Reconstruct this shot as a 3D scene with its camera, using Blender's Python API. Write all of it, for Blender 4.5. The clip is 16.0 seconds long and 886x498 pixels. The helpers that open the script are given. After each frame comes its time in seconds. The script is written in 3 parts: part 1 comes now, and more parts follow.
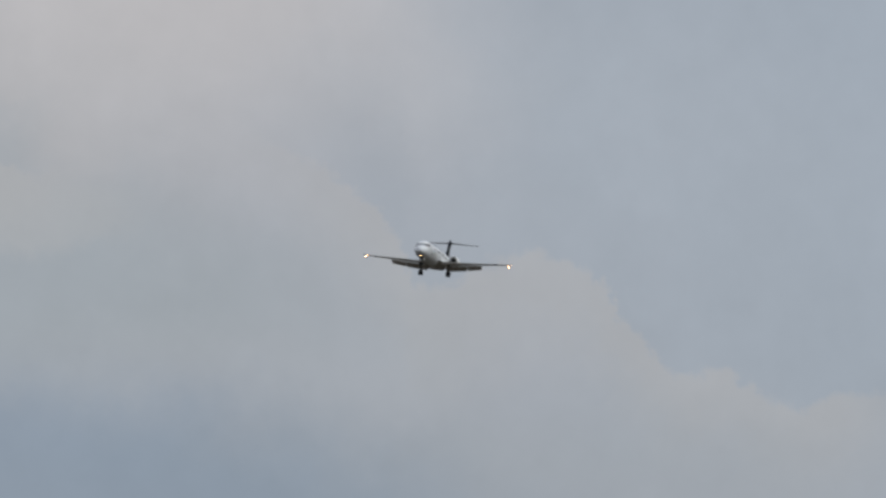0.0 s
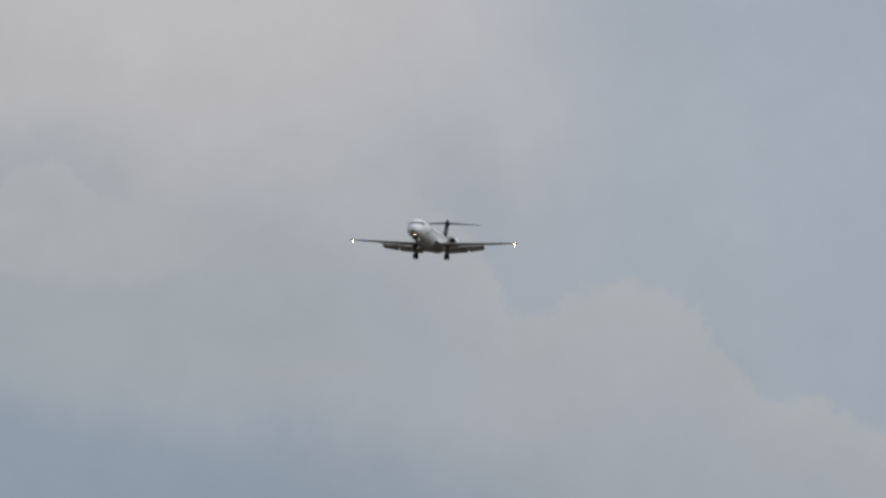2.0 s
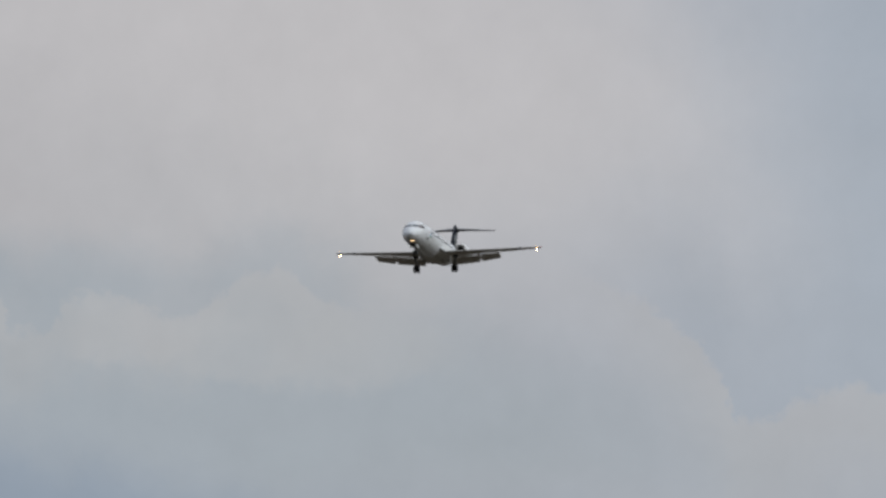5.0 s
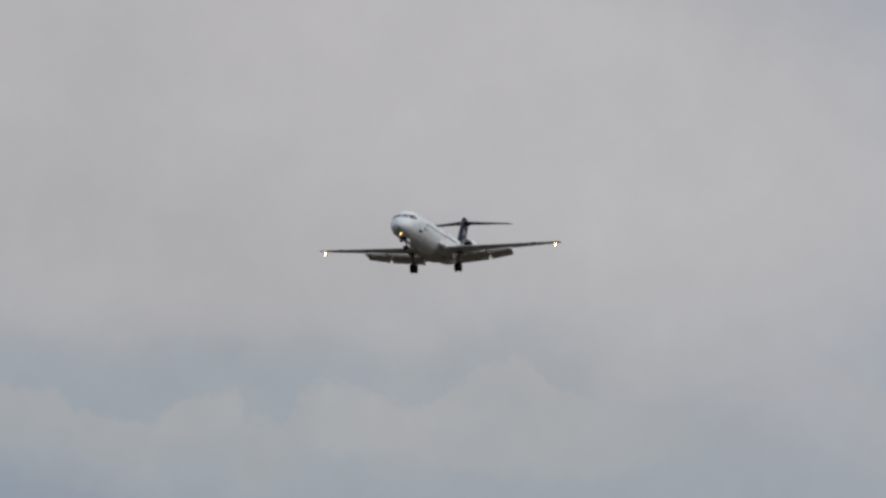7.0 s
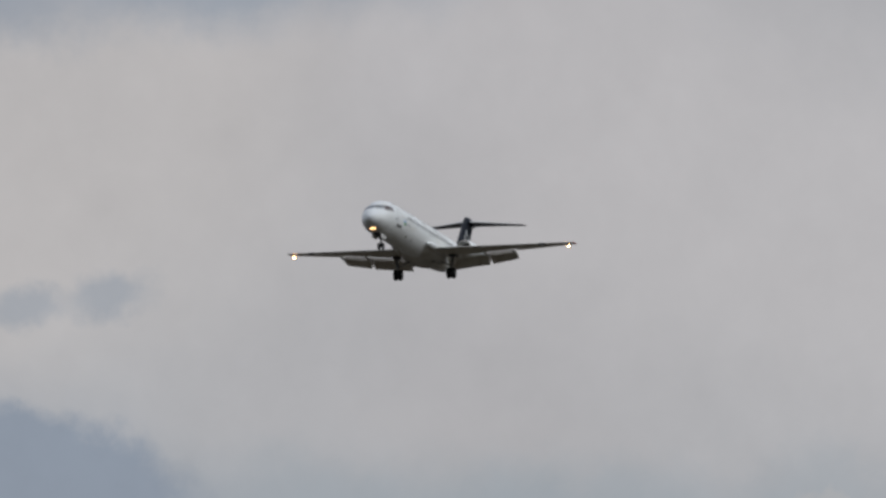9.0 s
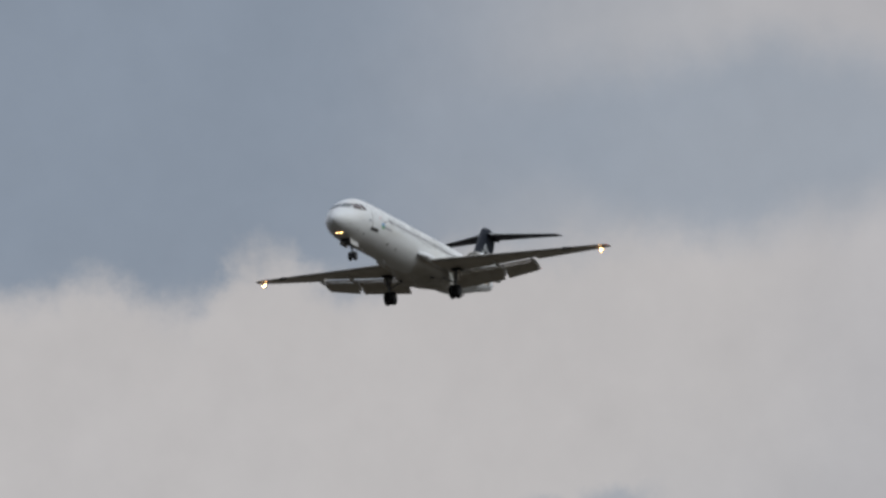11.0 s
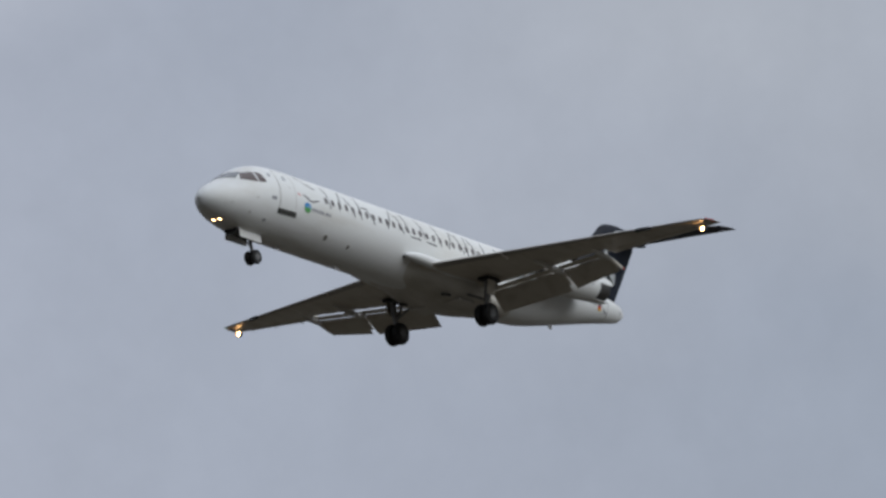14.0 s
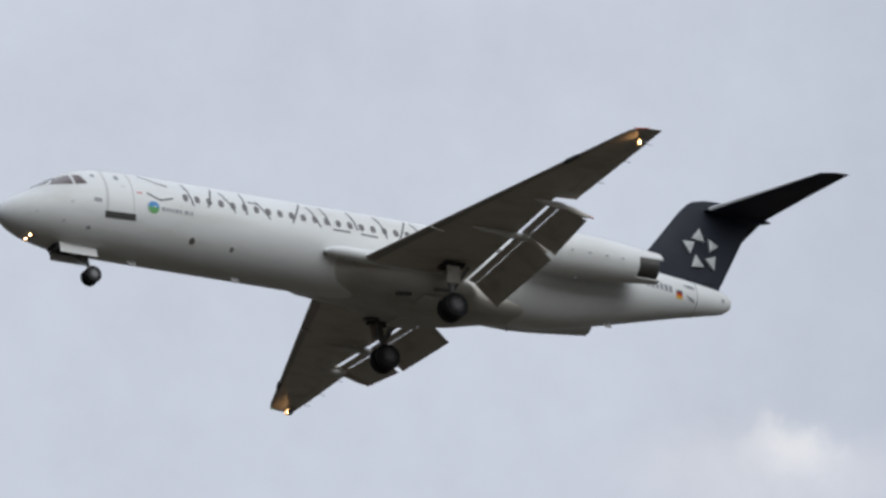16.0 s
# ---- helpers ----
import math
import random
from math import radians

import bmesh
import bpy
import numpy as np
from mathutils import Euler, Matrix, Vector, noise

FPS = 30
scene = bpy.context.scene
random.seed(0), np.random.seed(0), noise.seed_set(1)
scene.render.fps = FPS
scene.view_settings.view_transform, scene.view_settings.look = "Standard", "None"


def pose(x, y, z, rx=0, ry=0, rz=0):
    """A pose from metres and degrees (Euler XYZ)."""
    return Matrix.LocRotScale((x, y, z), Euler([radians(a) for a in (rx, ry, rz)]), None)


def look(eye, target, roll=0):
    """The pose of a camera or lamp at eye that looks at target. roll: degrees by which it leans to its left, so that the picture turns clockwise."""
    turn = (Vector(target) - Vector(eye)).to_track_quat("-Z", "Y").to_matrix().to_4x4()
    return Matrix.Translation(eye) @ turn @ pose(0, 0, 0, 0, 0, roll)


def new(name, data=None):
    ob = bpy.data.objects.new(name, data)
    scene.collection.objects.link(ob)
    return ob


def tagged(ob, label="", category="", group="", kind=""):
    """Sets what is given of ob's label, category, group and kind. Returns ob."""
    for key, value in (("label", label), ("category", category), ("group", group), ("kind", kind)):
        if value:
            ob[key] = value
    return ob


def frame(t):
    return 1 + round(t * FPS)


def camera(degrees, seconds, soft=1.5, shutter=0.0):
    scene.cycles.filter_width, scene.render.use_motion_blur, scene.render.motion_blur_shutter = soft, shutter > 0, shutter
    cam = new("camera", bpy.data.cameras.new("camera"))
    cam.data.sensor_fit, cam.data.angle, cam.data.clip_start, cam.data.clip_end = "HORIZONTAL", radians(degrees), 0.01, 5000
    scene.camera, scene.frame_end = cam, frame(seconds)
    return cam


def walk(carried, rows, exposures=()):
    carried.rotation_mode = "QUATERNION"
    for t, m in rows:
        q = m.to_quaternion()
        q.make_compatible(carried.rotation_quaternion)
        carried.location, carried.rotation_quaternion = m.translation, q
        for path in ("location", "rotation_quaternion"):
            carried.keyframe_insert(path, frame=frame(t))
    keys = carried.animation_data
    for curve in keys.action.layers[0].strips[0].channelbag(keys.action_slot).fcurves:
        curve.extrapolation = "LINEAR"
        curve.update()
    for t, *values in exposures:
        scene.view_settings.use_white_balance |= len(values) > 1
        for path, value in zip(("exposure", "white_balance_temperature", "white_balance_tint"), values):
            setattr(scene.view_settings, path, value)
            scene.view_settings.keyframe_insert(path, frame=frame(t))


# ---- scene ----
EYE = (0.0, 0.0, 1.7)


def aim(az, el, reach=1000.0):
    """A far target at a bearing (degrees, turning towards the viewer's left) and an elevation."""
    a, e = radians(az), radians(el)
    return (EYE[0] - reach * math.cos(e) * math.cos(a), EYE[1] - reach * math.cos(e) * math.sin(a), EYE[2] + reach * math.sin(e))


# The viewer stands still on the ground and follows the aircraft with a long lens.
cam = camera(8.2, 16.0, soft=2.95)
walk(cam, [(t, look(EYE, aim(az, el))) for t, az, el in (
    (0, 8.204, 6.224), (0.5, 8.412, 6.303), (1, 8.583, 6.247), (1.5, 8.732, 6.363), (2, 9.080, 6.487),
    (2.5, 9.474, 6.631), (3, 9.764, 6.890), (3.5, 10.075, 6.982), (4, 10.366, 7.083), (4.2, 10.474, 7.148),
    (4.7, 10.913, 7.346), (5.2, 11.385, 7.557), (5.75, 11.953, 7.806), (6.3, 12.572, 8.074), (6.5, 12.820, 8.122),
    (7, 13.399, 8.297), (7.5, 14.073, 8.579), (8, 14.712, 8.937), (8.5, 15.481, 9.202), (9, 16.345, 9.534),
    (9.5, 17.316, 9.951), (10, 18.407, 10.412), (10.5, 19.642, 10.923), (10.9, 20.752, 11.373), (11.3, 21.989, 11.865),
    (11.5, 22.541, 12.064), (12, 24.742, 12.797), (12.5, 26.929, 13.865), (13, 29.828, 14.748), (13.5, 32.404, 15.552),
    (14, 36.208, 16.682), (14.5, 40.899, 18.417), (15, 45.870, 19.432), (15.2, 48.271, 19.981), (15.5, 52.903, 20.741),
    (16, 58.954, 21.525),
)], [(0, 0.0), (2, 0.01), (3.5, 0.05), (4.2, 0.05), (6.5, 0.08), (7, -0.06), (8.5, -0.06), (9.2, -0.04), (11.3, 0.0), (12, -0.03), (12.5, -0.03), (13, 0.05), (13.5, 0.03), (14.5, 0.0), (15.5, 0.0), (16, 0.05)])

# ---- sky and sun ----
class Nodes:
    """Short hand for building node trees."""

    def __init__(self, tree):
        self.tree = tree
        tree.nodes.clear()

    def add(self, kind, **props):
        node = self.tree.nodes.new(kind)
        for key, value in props.items():
            setattr(node, key, value)
        return node

    def put(self, socket, value):
        if isinstance(value, bpy.types.NodeSocket):
            self.tree.links.new(value, socket)
        elif isinstance(value, tuple) and len(value) == 3 and socket.type == "RGBA":
            socket.default_value = (*value, 1.0)
        else:
            socket.default_value = value

    def math(self, op, a, b=0.0, c=0.0, clamp=False):
        node = self.add("ShaderNodeMath", operation=op, use_clamp=clamp)
        for socket, value in zip(node.inputs, (a, b, c)):
            self.put(socket, value)
        return node.outputs[0]

    def smooth(self, value, low, high, to_low=0.0, to_high=1.0):
        node = self.add("ShaderNodeMapRange", interpolation_type="SMOOTHSTEP")
        for socket, v in zip(node.inputs, (value, low, high, to_low, to_high)):
            self.put(socket, v)
        return node.outputs[0]

    def mix(self, factor, a, b, blend="MIX"):
        node = self.add("ShaderNodeMix", data_type="RGBA", blend_type=blend)
        self.put(node.inputs[0], factor)
        self.put(node.inputs[6], a)
        self.put(node.inputs[7], b)
        return node.outputs[2]

    def noise(self, vector, scale, detail=4.0, rough=0.5):
        node = self.add("ShaderNodeTexNoise")
        if vector is not None:
            self.put(node.inputs["Vector"], vector)
        for key, v in (("Scale", scale), ("Detail", detail), ("Roughness", rough)):
            node.inputs[key].default_value = v
        return node.outputs["Fac"], node.outputs["Color"]


def grey(r, g, b):
    """Scene-linear colour from the tone of a sky patch, 0 to 255."""
    return tuple(((v / 255 + 0.055) / 1.055) ** 2.4 for v in (r, g, b))


SUN_BEARING, SUN_HEIGHT = 280.0, 34.0


def make_sky():
    world = bpy.data.worlds.new("world")
    scene.world = world
    world.use_nodes = True
    n = Nodes(world.node_tree)
    way = n.add("ShaderNodeTexCoord").outputs["Generated"]
    split = n.add("ShaderNodeSeparateXYZ")
    n.put(split.inputs[0], way)
    x, y, z = split.outputs
    deg = 180 / math.pi
    az = n.math("MULTIPLY", n.math("ARCTAN2", n.math("MULTIPLY", y, -1), n.math("MULTIPLY", x, -1)), deg)
    el = n.math("MULTIPLY", n.math("ARCSINE", z), deg)
    # ragged cloud edges: the bearing and height are shifted by noise at two sizes
    puff_a, puff_rgb = n.noise(way, 55, 5, 0.62)
    warp = n.add("ShaderNodeSeparateColor")
    n.put(warp.inputs[0], puff_rgb)
    roll_rgb = n.noise(way, 14, 4, 0.5)[1]
    wide = n.add("ShaderNodeSeparateColor")
    n.put(wide.inputs[0], roll_rgb)

    def shifted(value, fine, broad, amount_fine, amount_broad):
        v = n.math("MULTIPLY_ADD", n.math("SUBTRACT", fine, 0.5), amount_fine, value)
        return n.math("MULTIPLY_ADD", n.math("SUBTRACT", broad, 0.5), amount_broad, v)

    u = shifted(az, warp.outputs[0], wide.outputs[0], 0.9, 1.2)
    v = shifted(el, warp.outputs[1], wide.outputs[1], 0.7, 0.9)
    curl = n.add("ShaderNodeSeparateColor")
    n.put(curl.inputs[0], n.noise(way, 190, 4, 0.6)[1])
    fray = n.add("ShaderNodeSeparateColor")
    n.put(fray.inputs[0], n.noise(way, 520, 3, 0.6)[1])
    us = shifted(az, warp.outputs[0], curl.outputs[0], 0.8, 0.35)
    vs = shifted(el, warp.outputs[1], curl.outputs[1], 0.7, 0.30)

    # broad tone of the cloud deck along the bearing
    ramp = n.add("ShaderNodeValToRGB")
    n.put(ramp.inputs[0], n.math("DIVIDE", u, 90.0))
    stops = [(3, (160, 168, 179)), (9, (166, 170, 178)), (12.5, (173, 173, 176)), (16, (177, 175, 177)), (20, (178, 178, 181)),
             (25, (150, 158, 171)), (31, (155, 163, 177)), (37, (163, 170, 184)), (44, (170, 176, 190)), (51, (181, 187, 200)), (58, (199, 205, 217)), (80, (199, 205, 217))]
    while len(ramp.color_ramp.elements) < len(stops):
        ramp.color_ramp.elements.new(0.5)
    for e, (bearing, tone) in zip(ramp.color_ramp.elements, stops):
        e.position, e.color = bearing / 90, (*grey(*tone), 1)
    ramp.color_ramp.interpolation = "EASE"
    colour = ramp.outputs[0]

    def cloud(colour, at, size, tone, soft, amount, sharp=False, lean=0.0):
        """One bank of cloud: an ellipse with ragged edges."""
        a, b = (us, vs) if sharp else (u, v)
        p, q = n.math("SUBTRACT", a, at[0]), n.math("SUBTRACT", b, at[1])
        if lean:
            q = n.math("MULTIPLY_ADD", p, -lean, q)
        p, q = n.math("DIVIDE", p, size[0]), n.math("DIVIDE", q, size[1])
        d = n.math("SQRT", n.math("ADD", n.math("MULTIPLY", p, p), n.math("MULTIPLY", q, q)))
        mask = n.math("MULTIPLY", n.smooth(d, 1 + soft, 1 - soft), amount)
        return n.mix(mask, colour, grey(*tone))

    def bank(colour, u0, u1, fade, v0, v1, fade_v, tone, amount):
        """A long flat layer of cloud between two bearings and two heights."""
        mask = n.math("MULTIPLY", n.smooth(u, u0 - fade, u0 + fade), n.smooth(u, u1 + fade, u1 - fade))
        billow = n.math("MULTIPLY_ADD", n.math("SUBTRACT", wide.outputs[1], 0.5), 0.9, vs)
        mask = n.math("MULTIPLY", mask, n.smooth(billow, v0 - fade_v, v0 + fade_v))
        mask = n.math("MULTIPLY", mask, n.smooth(vs, v1 + 2 * fade_v, v1 - 2 * fade_v))
        return n.mix(n.math("MULTIPLY", mask, amount), colour, grey(*tone))

    def heap(colour, crest, above, above_amount, tone, amount, soft, deep, fade=0.8, rise=2.2):
        """Heaped cloud under a crest line of (bearing, height) places; it thins out below the crest."""
        a0, a1 = crest[0][0], crest[-1][0]
        e0 = min(e for a, e in crest) - 0.1
        e1 = max(e for a, e in crest) + 0.1
        line = n.add("ShaderNodeFloatCurve")
        points = line.mapping.curves[0].points
        for i, (a, e) in enumerate(crest):
            at = (a - a0) / (a1 - a0), (e - e0) / (e1 - e0)
            if i in (0, len(crest) - 1):
                points[0 if i == 0 else -1].location = at
            else:
                points.new(*at)
        line.mapping.update()
        bent = shifted(shifted(az, warp.outputs[0], curl.outputs[0], 0.45, 0.40), fray.outputs[0], 0.5, 0.16, 0.0)
        n.put(line.inputs["Value"], n.math("DIVIDE", n.math("SUBTRACT", bent, a0), a1 - a0, clamp=True))
        top = n.math("MULTIPLY_ADD", line.outputs[0], e1 - e0, e0)
        drop = n.math("SUBTRACT", top, shifted(shifted(el, warp.outputs[1], curl.outputs[1], 0.40, 0.40), fray.outputs[1], 0.5, 0.16, 0.0))
        here = n.math("MULTIPLY", n.smooth(az, a0, a0 + fade), n.smooth(az, a1, a1 - fade))
        out = n.math("MULTIPLY", n.math("MULTIPLY", n.smooth(drop, soft, -soft), n.smooth(drop, -rise, -0.1)), here)
        colour = n.mix(n.math("MULTIPLY", out, above_amount), colour, grey(*above))
        mask = n.math("MULTIPLY", n.math("MULTIPLY", n.smooth(drop, -soft, soft), n.smooth(drop, deep, 0.15)), here)
        return n.mix(n.math("MULTIPLY", mask, amount), colour, grey(*tone))

    # layers of the first views: pale above, bluish low down, both rising to the viewer's left
    colour = cloud(colour, (12.6, 9.83), (6.24, 1.73), (190, 187, 188), 0.7, 0.85, lean=0.35)
    colour = cloud(colour, (4.2, 8.57), (4.06, 3.24), (161, 170, 181), 0.4, 0.8)
    # a heaped bank, its ragged crest falling to the viewer's right, with a blue gap behind it
    colour = heap(colour, ((3.12, 4.54), (3.85, 4.83), (4.22, 4.91), (4.83, 4.79), (5.09, 4.79), (5.38, 4.91), (5.64, 5.12), (6.09, 5.09), (6.25, 5.27), (6.56, 5.64), (6.91, 6.08), (7.38, 6.15), (7.80, 6.07), (8.06, 5.95), (8.27, 5.86), (8.61, 6.28), (9.01, 6.68), (9.51, 7.03), (10.31, 7.33)), (153, 162, 173), 0.5, (170, 171, 174), 0.7, 0.07, 1.5, 1.6)
    colour = cloud(colour, (8.6, 3.82), (4.37, 0.92), (154, 160, 168), 0.6, 0.85)
    colour = cloud(colour, (11.2, 3.57), (9.36, 1.40), (136, 149, 165), 0.6, 0.9, lean=0.36)
    # shaded low layer of the second stretch, with pale heaps in it
    colour = cloud(colour, (13.6, 6.30), (4.37, 0.92), (157, 164, 171), 0.55, 0.9, lean=0.18)
    colour = cloud(colour, (14.2, 6.71), (0.57, 0.28), (172, 173, 176), 0.35, 0.6, True)
    colour = cloud(colour, (13.7, 6.83), (0.44, 0.32), (174, 174, 177), 0.30, 0.6, True)
    colour = cloud(colour, (13.1, 6.53), (0.73, 0.27), (170, 172, 175), 0.35, 0.55, True)
    colour = cloud(colour, (12, 6.51), (0.83, 0.38), (170, 172, 175), 0.35, 0.55, True)
    colour = cloud(colour, (15.6, 6.82), (0.52, 0.24), (170, 172, 176), 0.4, 0.5, True)
    colour = heap(colour, ((11.57, 6.94), (12.26, 6.99), (12.79, 7.2), (13.31, 6.99), (13.74, 6.84), (14.16, 6.99), (14.58, 6.99), (14.9, 6.84), (15.22, 6.68), (15.48, 6.99), (15.8, 6.94), (16.49, 6.73), (17.01, 6.94), (17.54, 6.99), (18.6, 7.26)), (157, 164, 171), 0.5, (171, 172, 174), 0.6, 0.06, 1.0, 0.8, 0.8)
    # the dark blue bank over a pale gap
    colour = cloud(colour, (23, 9.83), (4.37, 1.62), (191, 187, 186), 0.4, 0.9)
    colour = cloud(colour, (25.4, 10.30), (2.50, 1.02), (186, 183, 184), 0.35, 0.85)
    colour = cloud(colour, (18.4, 12.40), (2.70, 0.81), (149, 157, 168), 0.45, 0.85)
    colour = bank(colour, 20.4, 29.0, 2.4, 11.00, 15.3, 0.30, (134, 144, 158), 0.95)
    colour = heap(colour, ((16.61, 11.65), (18.36, 11.55), (20.1, 11.47), (20.96, 11.44), (21.44, 11.26), (22.03, 10.96), (22.67, 11.4), (23.26, 11.1), (23.58, 10.84), (24.39, 11.14), (25.09, 10.96), (25.46, 10.96), (25.78, 11.08), (26.32, 11.4), (27.18, 11.1), (27.71, 10.76), (28.14, 10.63), (28.95, 10.66), (30.56, 10.92)), (135, 145, 159), 0.0, (189, 185, 184), 0.95, 0.30, 4.0, 2.0)
    colour = cloud(colour, (19.42, 9.09), (0.34, 0.21), (154, 160, 169), 0.6, 0.7, True)
    colour = cloud(colour, (20.24, 9.04), (0.34, 0.20), (154, 160, 169), 0.6, 0.7, True)
    colour = cloud(colour, (20.55, 7.16), (1.82, 0.84), (141, 150, 164), 0.16, 0.95, True)
    # pale swells later on
    colour = cloud(colour, (28, 16.47), (2.70, 0.86), (172, 177, 188), 0.8, 0.7)
    colour = cloud(colour, (30.6, 17.59), (2.29, 0.97), (174, 179, 189), 0.8, 0.7)
    colour = cloud(colour, (33.6, 19.03), (2.50, 0.97), (178, 183, 192), 0.8, 0.7)
    colour = cloud(colour, (35.5, 17.37), (2.08, 1.29), (174, 180, 192), 0.8, 0.7)
    colour = cloud(colour, (42.5, 19.67), (2.50, 0.97), (184, 189, 200), 0.8, 0.8)
    colour = cloud(colour, (45, 16.07), (1.46, 0.75), (182, 186, 196), 0.7, 0.8)
    colour = cloud(colour, (39.2, 20.07), (1.25, 0.75), (154, 162, 181), 0.8, 0.8)
    colour = cloud(colour, (55.55, 19.61), (0.35, 0.22), (236, 236, 236), 0.9, 0.9, True)
    colour = cloud(colour, (55.7, 19.43), (1.04, 0.35), (216, 218, 225), 0.9, 0.7, True)
    # soft mottling of the deck
    coarse = n.noise(way, 26, 6, 0.55)[0]
    middle = n.noise(way, 62, 5, 0.6)[0]
    fine = n.noise(way, 150, 4, 0.6)[0]
    tone = n.math("MULTIPLY_ADD", n.math("SUBTRACT", coarse, 0.5), 0.16, 1.0)
    tone = n.math("MULTIPLY_ADD", n.math("SUBTRACT", middle, 0.5), 0.11, tone)
    tone = n.math("MULTIPLY_ADD", n.math("SUBTRACT", fine, 0.5), 0.07, tone)
    colour = n.mix(1.0, colour, tone, "MULTIPLY")
    # the deck brightens towards the zenith and round to the sun
    lift = n.smooth(el, 25, 75, 1.0, 1.9)
    colour = n.mix(1.0, colour, lift, "MULTIPLY")
    # as under any overcast it dims towards the horizon
    around = n.math("MULTIPLY", n.smooth(az, -14, 2), n.smooth(az, 86, 66))
    low = n.mix(around, n.smooth(el, 0, 44, 0.10, 1.0), n.smooth(n.math("SUBTRACT", el, n.math("MULTIPLY_ADD", az, 0.3, 1.2)), -14, 0, 0.2, 1.0))
    colour = n.mix(1.0, colour, low, "MULTIPLY")
    # clear sky above the deck shines through a little
    sky = n.add("ShaderNodeTexSky", sky_type="NISHITA", sun_disc=False, sun_elevation=radians(SUN_HEIGHT),
                sun_rotation=radians(SUN_BEARING + 90))
    air = n.mix(1.0, sky.outputs[0], (0.1, 0.1, 0.1), "MULTIPLY")
    total = n.mix(0.95, air, colour)
    back = n.add("ShaderNodeBackground")
    n.put(back.inputs[0], total)
    back.inputs[1].default_value = 1.0
    out = n.add("ShaderNodeOutputWorld")
    n.put(out.inputs[0], back.outputs[0])


make_sky()
sun_data = bpy.data.lights.new("sun", "SUN")
sun_data.energy, sun_data.angle, sun_data.color = 1.6, radians(55), (0.965, 0.985, 1.0)
new("sun", sun_data).matrix_world = look(aim(SUN_BEARING, SUN_HEIGHT, 500), EYE)
scene.view_settings.exposure = 0.0


# ---- materials ----
def surface(name, base, rough=0.5, metal=0.0, coat=0.0, dirt=(0.5, 0.5, 0.5), dirt_amount=0.15, dirt_scale=0.6, streak=(1, 1, 1), grain=25.0, grain_amount=0.06, bump=0.02, glow=0.0, gloss=0.5):
    m = bpy.data.materials.new(name)
    m.use_nodes = True
    n = Nodes(m.node_tree)
    p = n.add("ShaderNodeBsdfPrincipled")
    co = n.add("ShaderNodeTexCoord").outputs["Object"]
    stretch = n.add("ShaderNodeMapping")
    n.put(stretch.inputs["Vector"], co)
    stretch.inputs["Scale"].default_value = streak
    blot = n.noise(stretch.outputs[0], dirt_scale, 6, 0.6)[0]
    speck = n.noise(co, grain, 3, 0.6)[0]
    colour = n.mix(n.smooth(blot, 0.42, 0.75, 0.0, dirt_amount), base, tuple(a * b for a, b in zip(base, dirt)))
    shade = n.math("MULTIPLY_ADD", n.math("SUBTRACT", speck, 0.5), grain_amount, 1.0)
    n.put(p.inputs["Base Color"], n.mix(1.0, colour, shade, "MULTIPLY"))
    n.put(p.inputs["Roughness"], n.math("MULTIPLY_ADD", n.math("SUBTRACT", blot, 0.5), 0.25, rough, clamp=True))
    p.inputs["Metallic"].default_value = metal
    p.inputs["Coat Weight"].default_value = coat
    p.inputs["Specular IOR Level"].default_value = gloss
    if bump:
        b = n.add("ShaderNodeBump")
        b.inputs["Strength"].default_value = bump
        n.put(b.inputs["Height"], blot)
        n.put(p.inputs["Normal"], b.outputs[0])
    if glow:
        p.inputs["Emission Color"].default_value = (*base, 1)
        p.inputs["Emission Strength"].default_value = glow
    out = n.add("ShaderNodeOutputMaterial")
    n.put(out.inputs[0], p.outputs[0])
    return m


WHITE = surface("white_paint", (0.77, 0.785, 0.785), 0.5, coat=0.06, dirt=(0.76, 0.73, 0.68), dirt_amount=0.6, dirt_scale=0.9, streak=(0.25, 1, 1))
WINGGREY = surface("wing_grey", (0.55, 0.515, 0.45), 0.42, dirt=(0.6, 0.57, 0.52), dirt_amount=0.6, dirt_scale=1.0, streak=(0.4, 1.2, 1))
# hull white darkened to carry the shade under the wings, plus grime blotches
BELLYSHADE = surface("shaded_belly_paint", (0.56, 0.54, 0.50), 0.5, dirt=(0.58, 0.57, 0.5), dirt_amount=0.7, dirt_scale=0.9, streak=(0.3, 1, 1))
FLAPGREY = surface("flap_grey", (0.56, 0.525, 0.465), 0.45, dirt=(0.65, 0.62, 0.58), dirt_amount=0.6, dirt_scale=1.2)
EDGE = surface("leading_edge_metal", (0.36, 0.34, 0.31), 0.45, metal=0.2, dirt_amount=0.4)
NAVY = surface("tail_black", (0.013, 0.017, 0.028), 0.55, gloss=0.22, dirt=(0.7, 0.7, 0.7), dirt_amount=0.4)
# lighter than the side panes: the sky's reflection is mixed into this grey
WIND = surface("sky_tinted_windscreen", (0.16, 0.17, 0.175), 0.15, coat=0.5, dirt_amount=0.1, bump=0)
GLASS = surface("cockpit_glass", (0.105, 0.075, 0.068), 0.12, coat=0.5, dirt_amount=0.1, bump=0)
PANE = surface("cabin_pane", (0.19, 0.18, 0.18), 0.2, dirt_amount=0.2, bump=0)
RIM = surface("window_rim", (0.62, 0.63, 0.64), 0.4, bump=0)
LETTER = surface("dark_marking", (0.085, 0.09, 0.10), 0.4, dirt_amount=0.2, bump=0)
FAINT = surface("grey_marking", (0.30, 0.31, 0.34), 0.4, dirt_amount=0.2, bump=0)
BLUE = surface("blue_marking", (0.05, 0.28, 0.62), 0.4, bump=0)
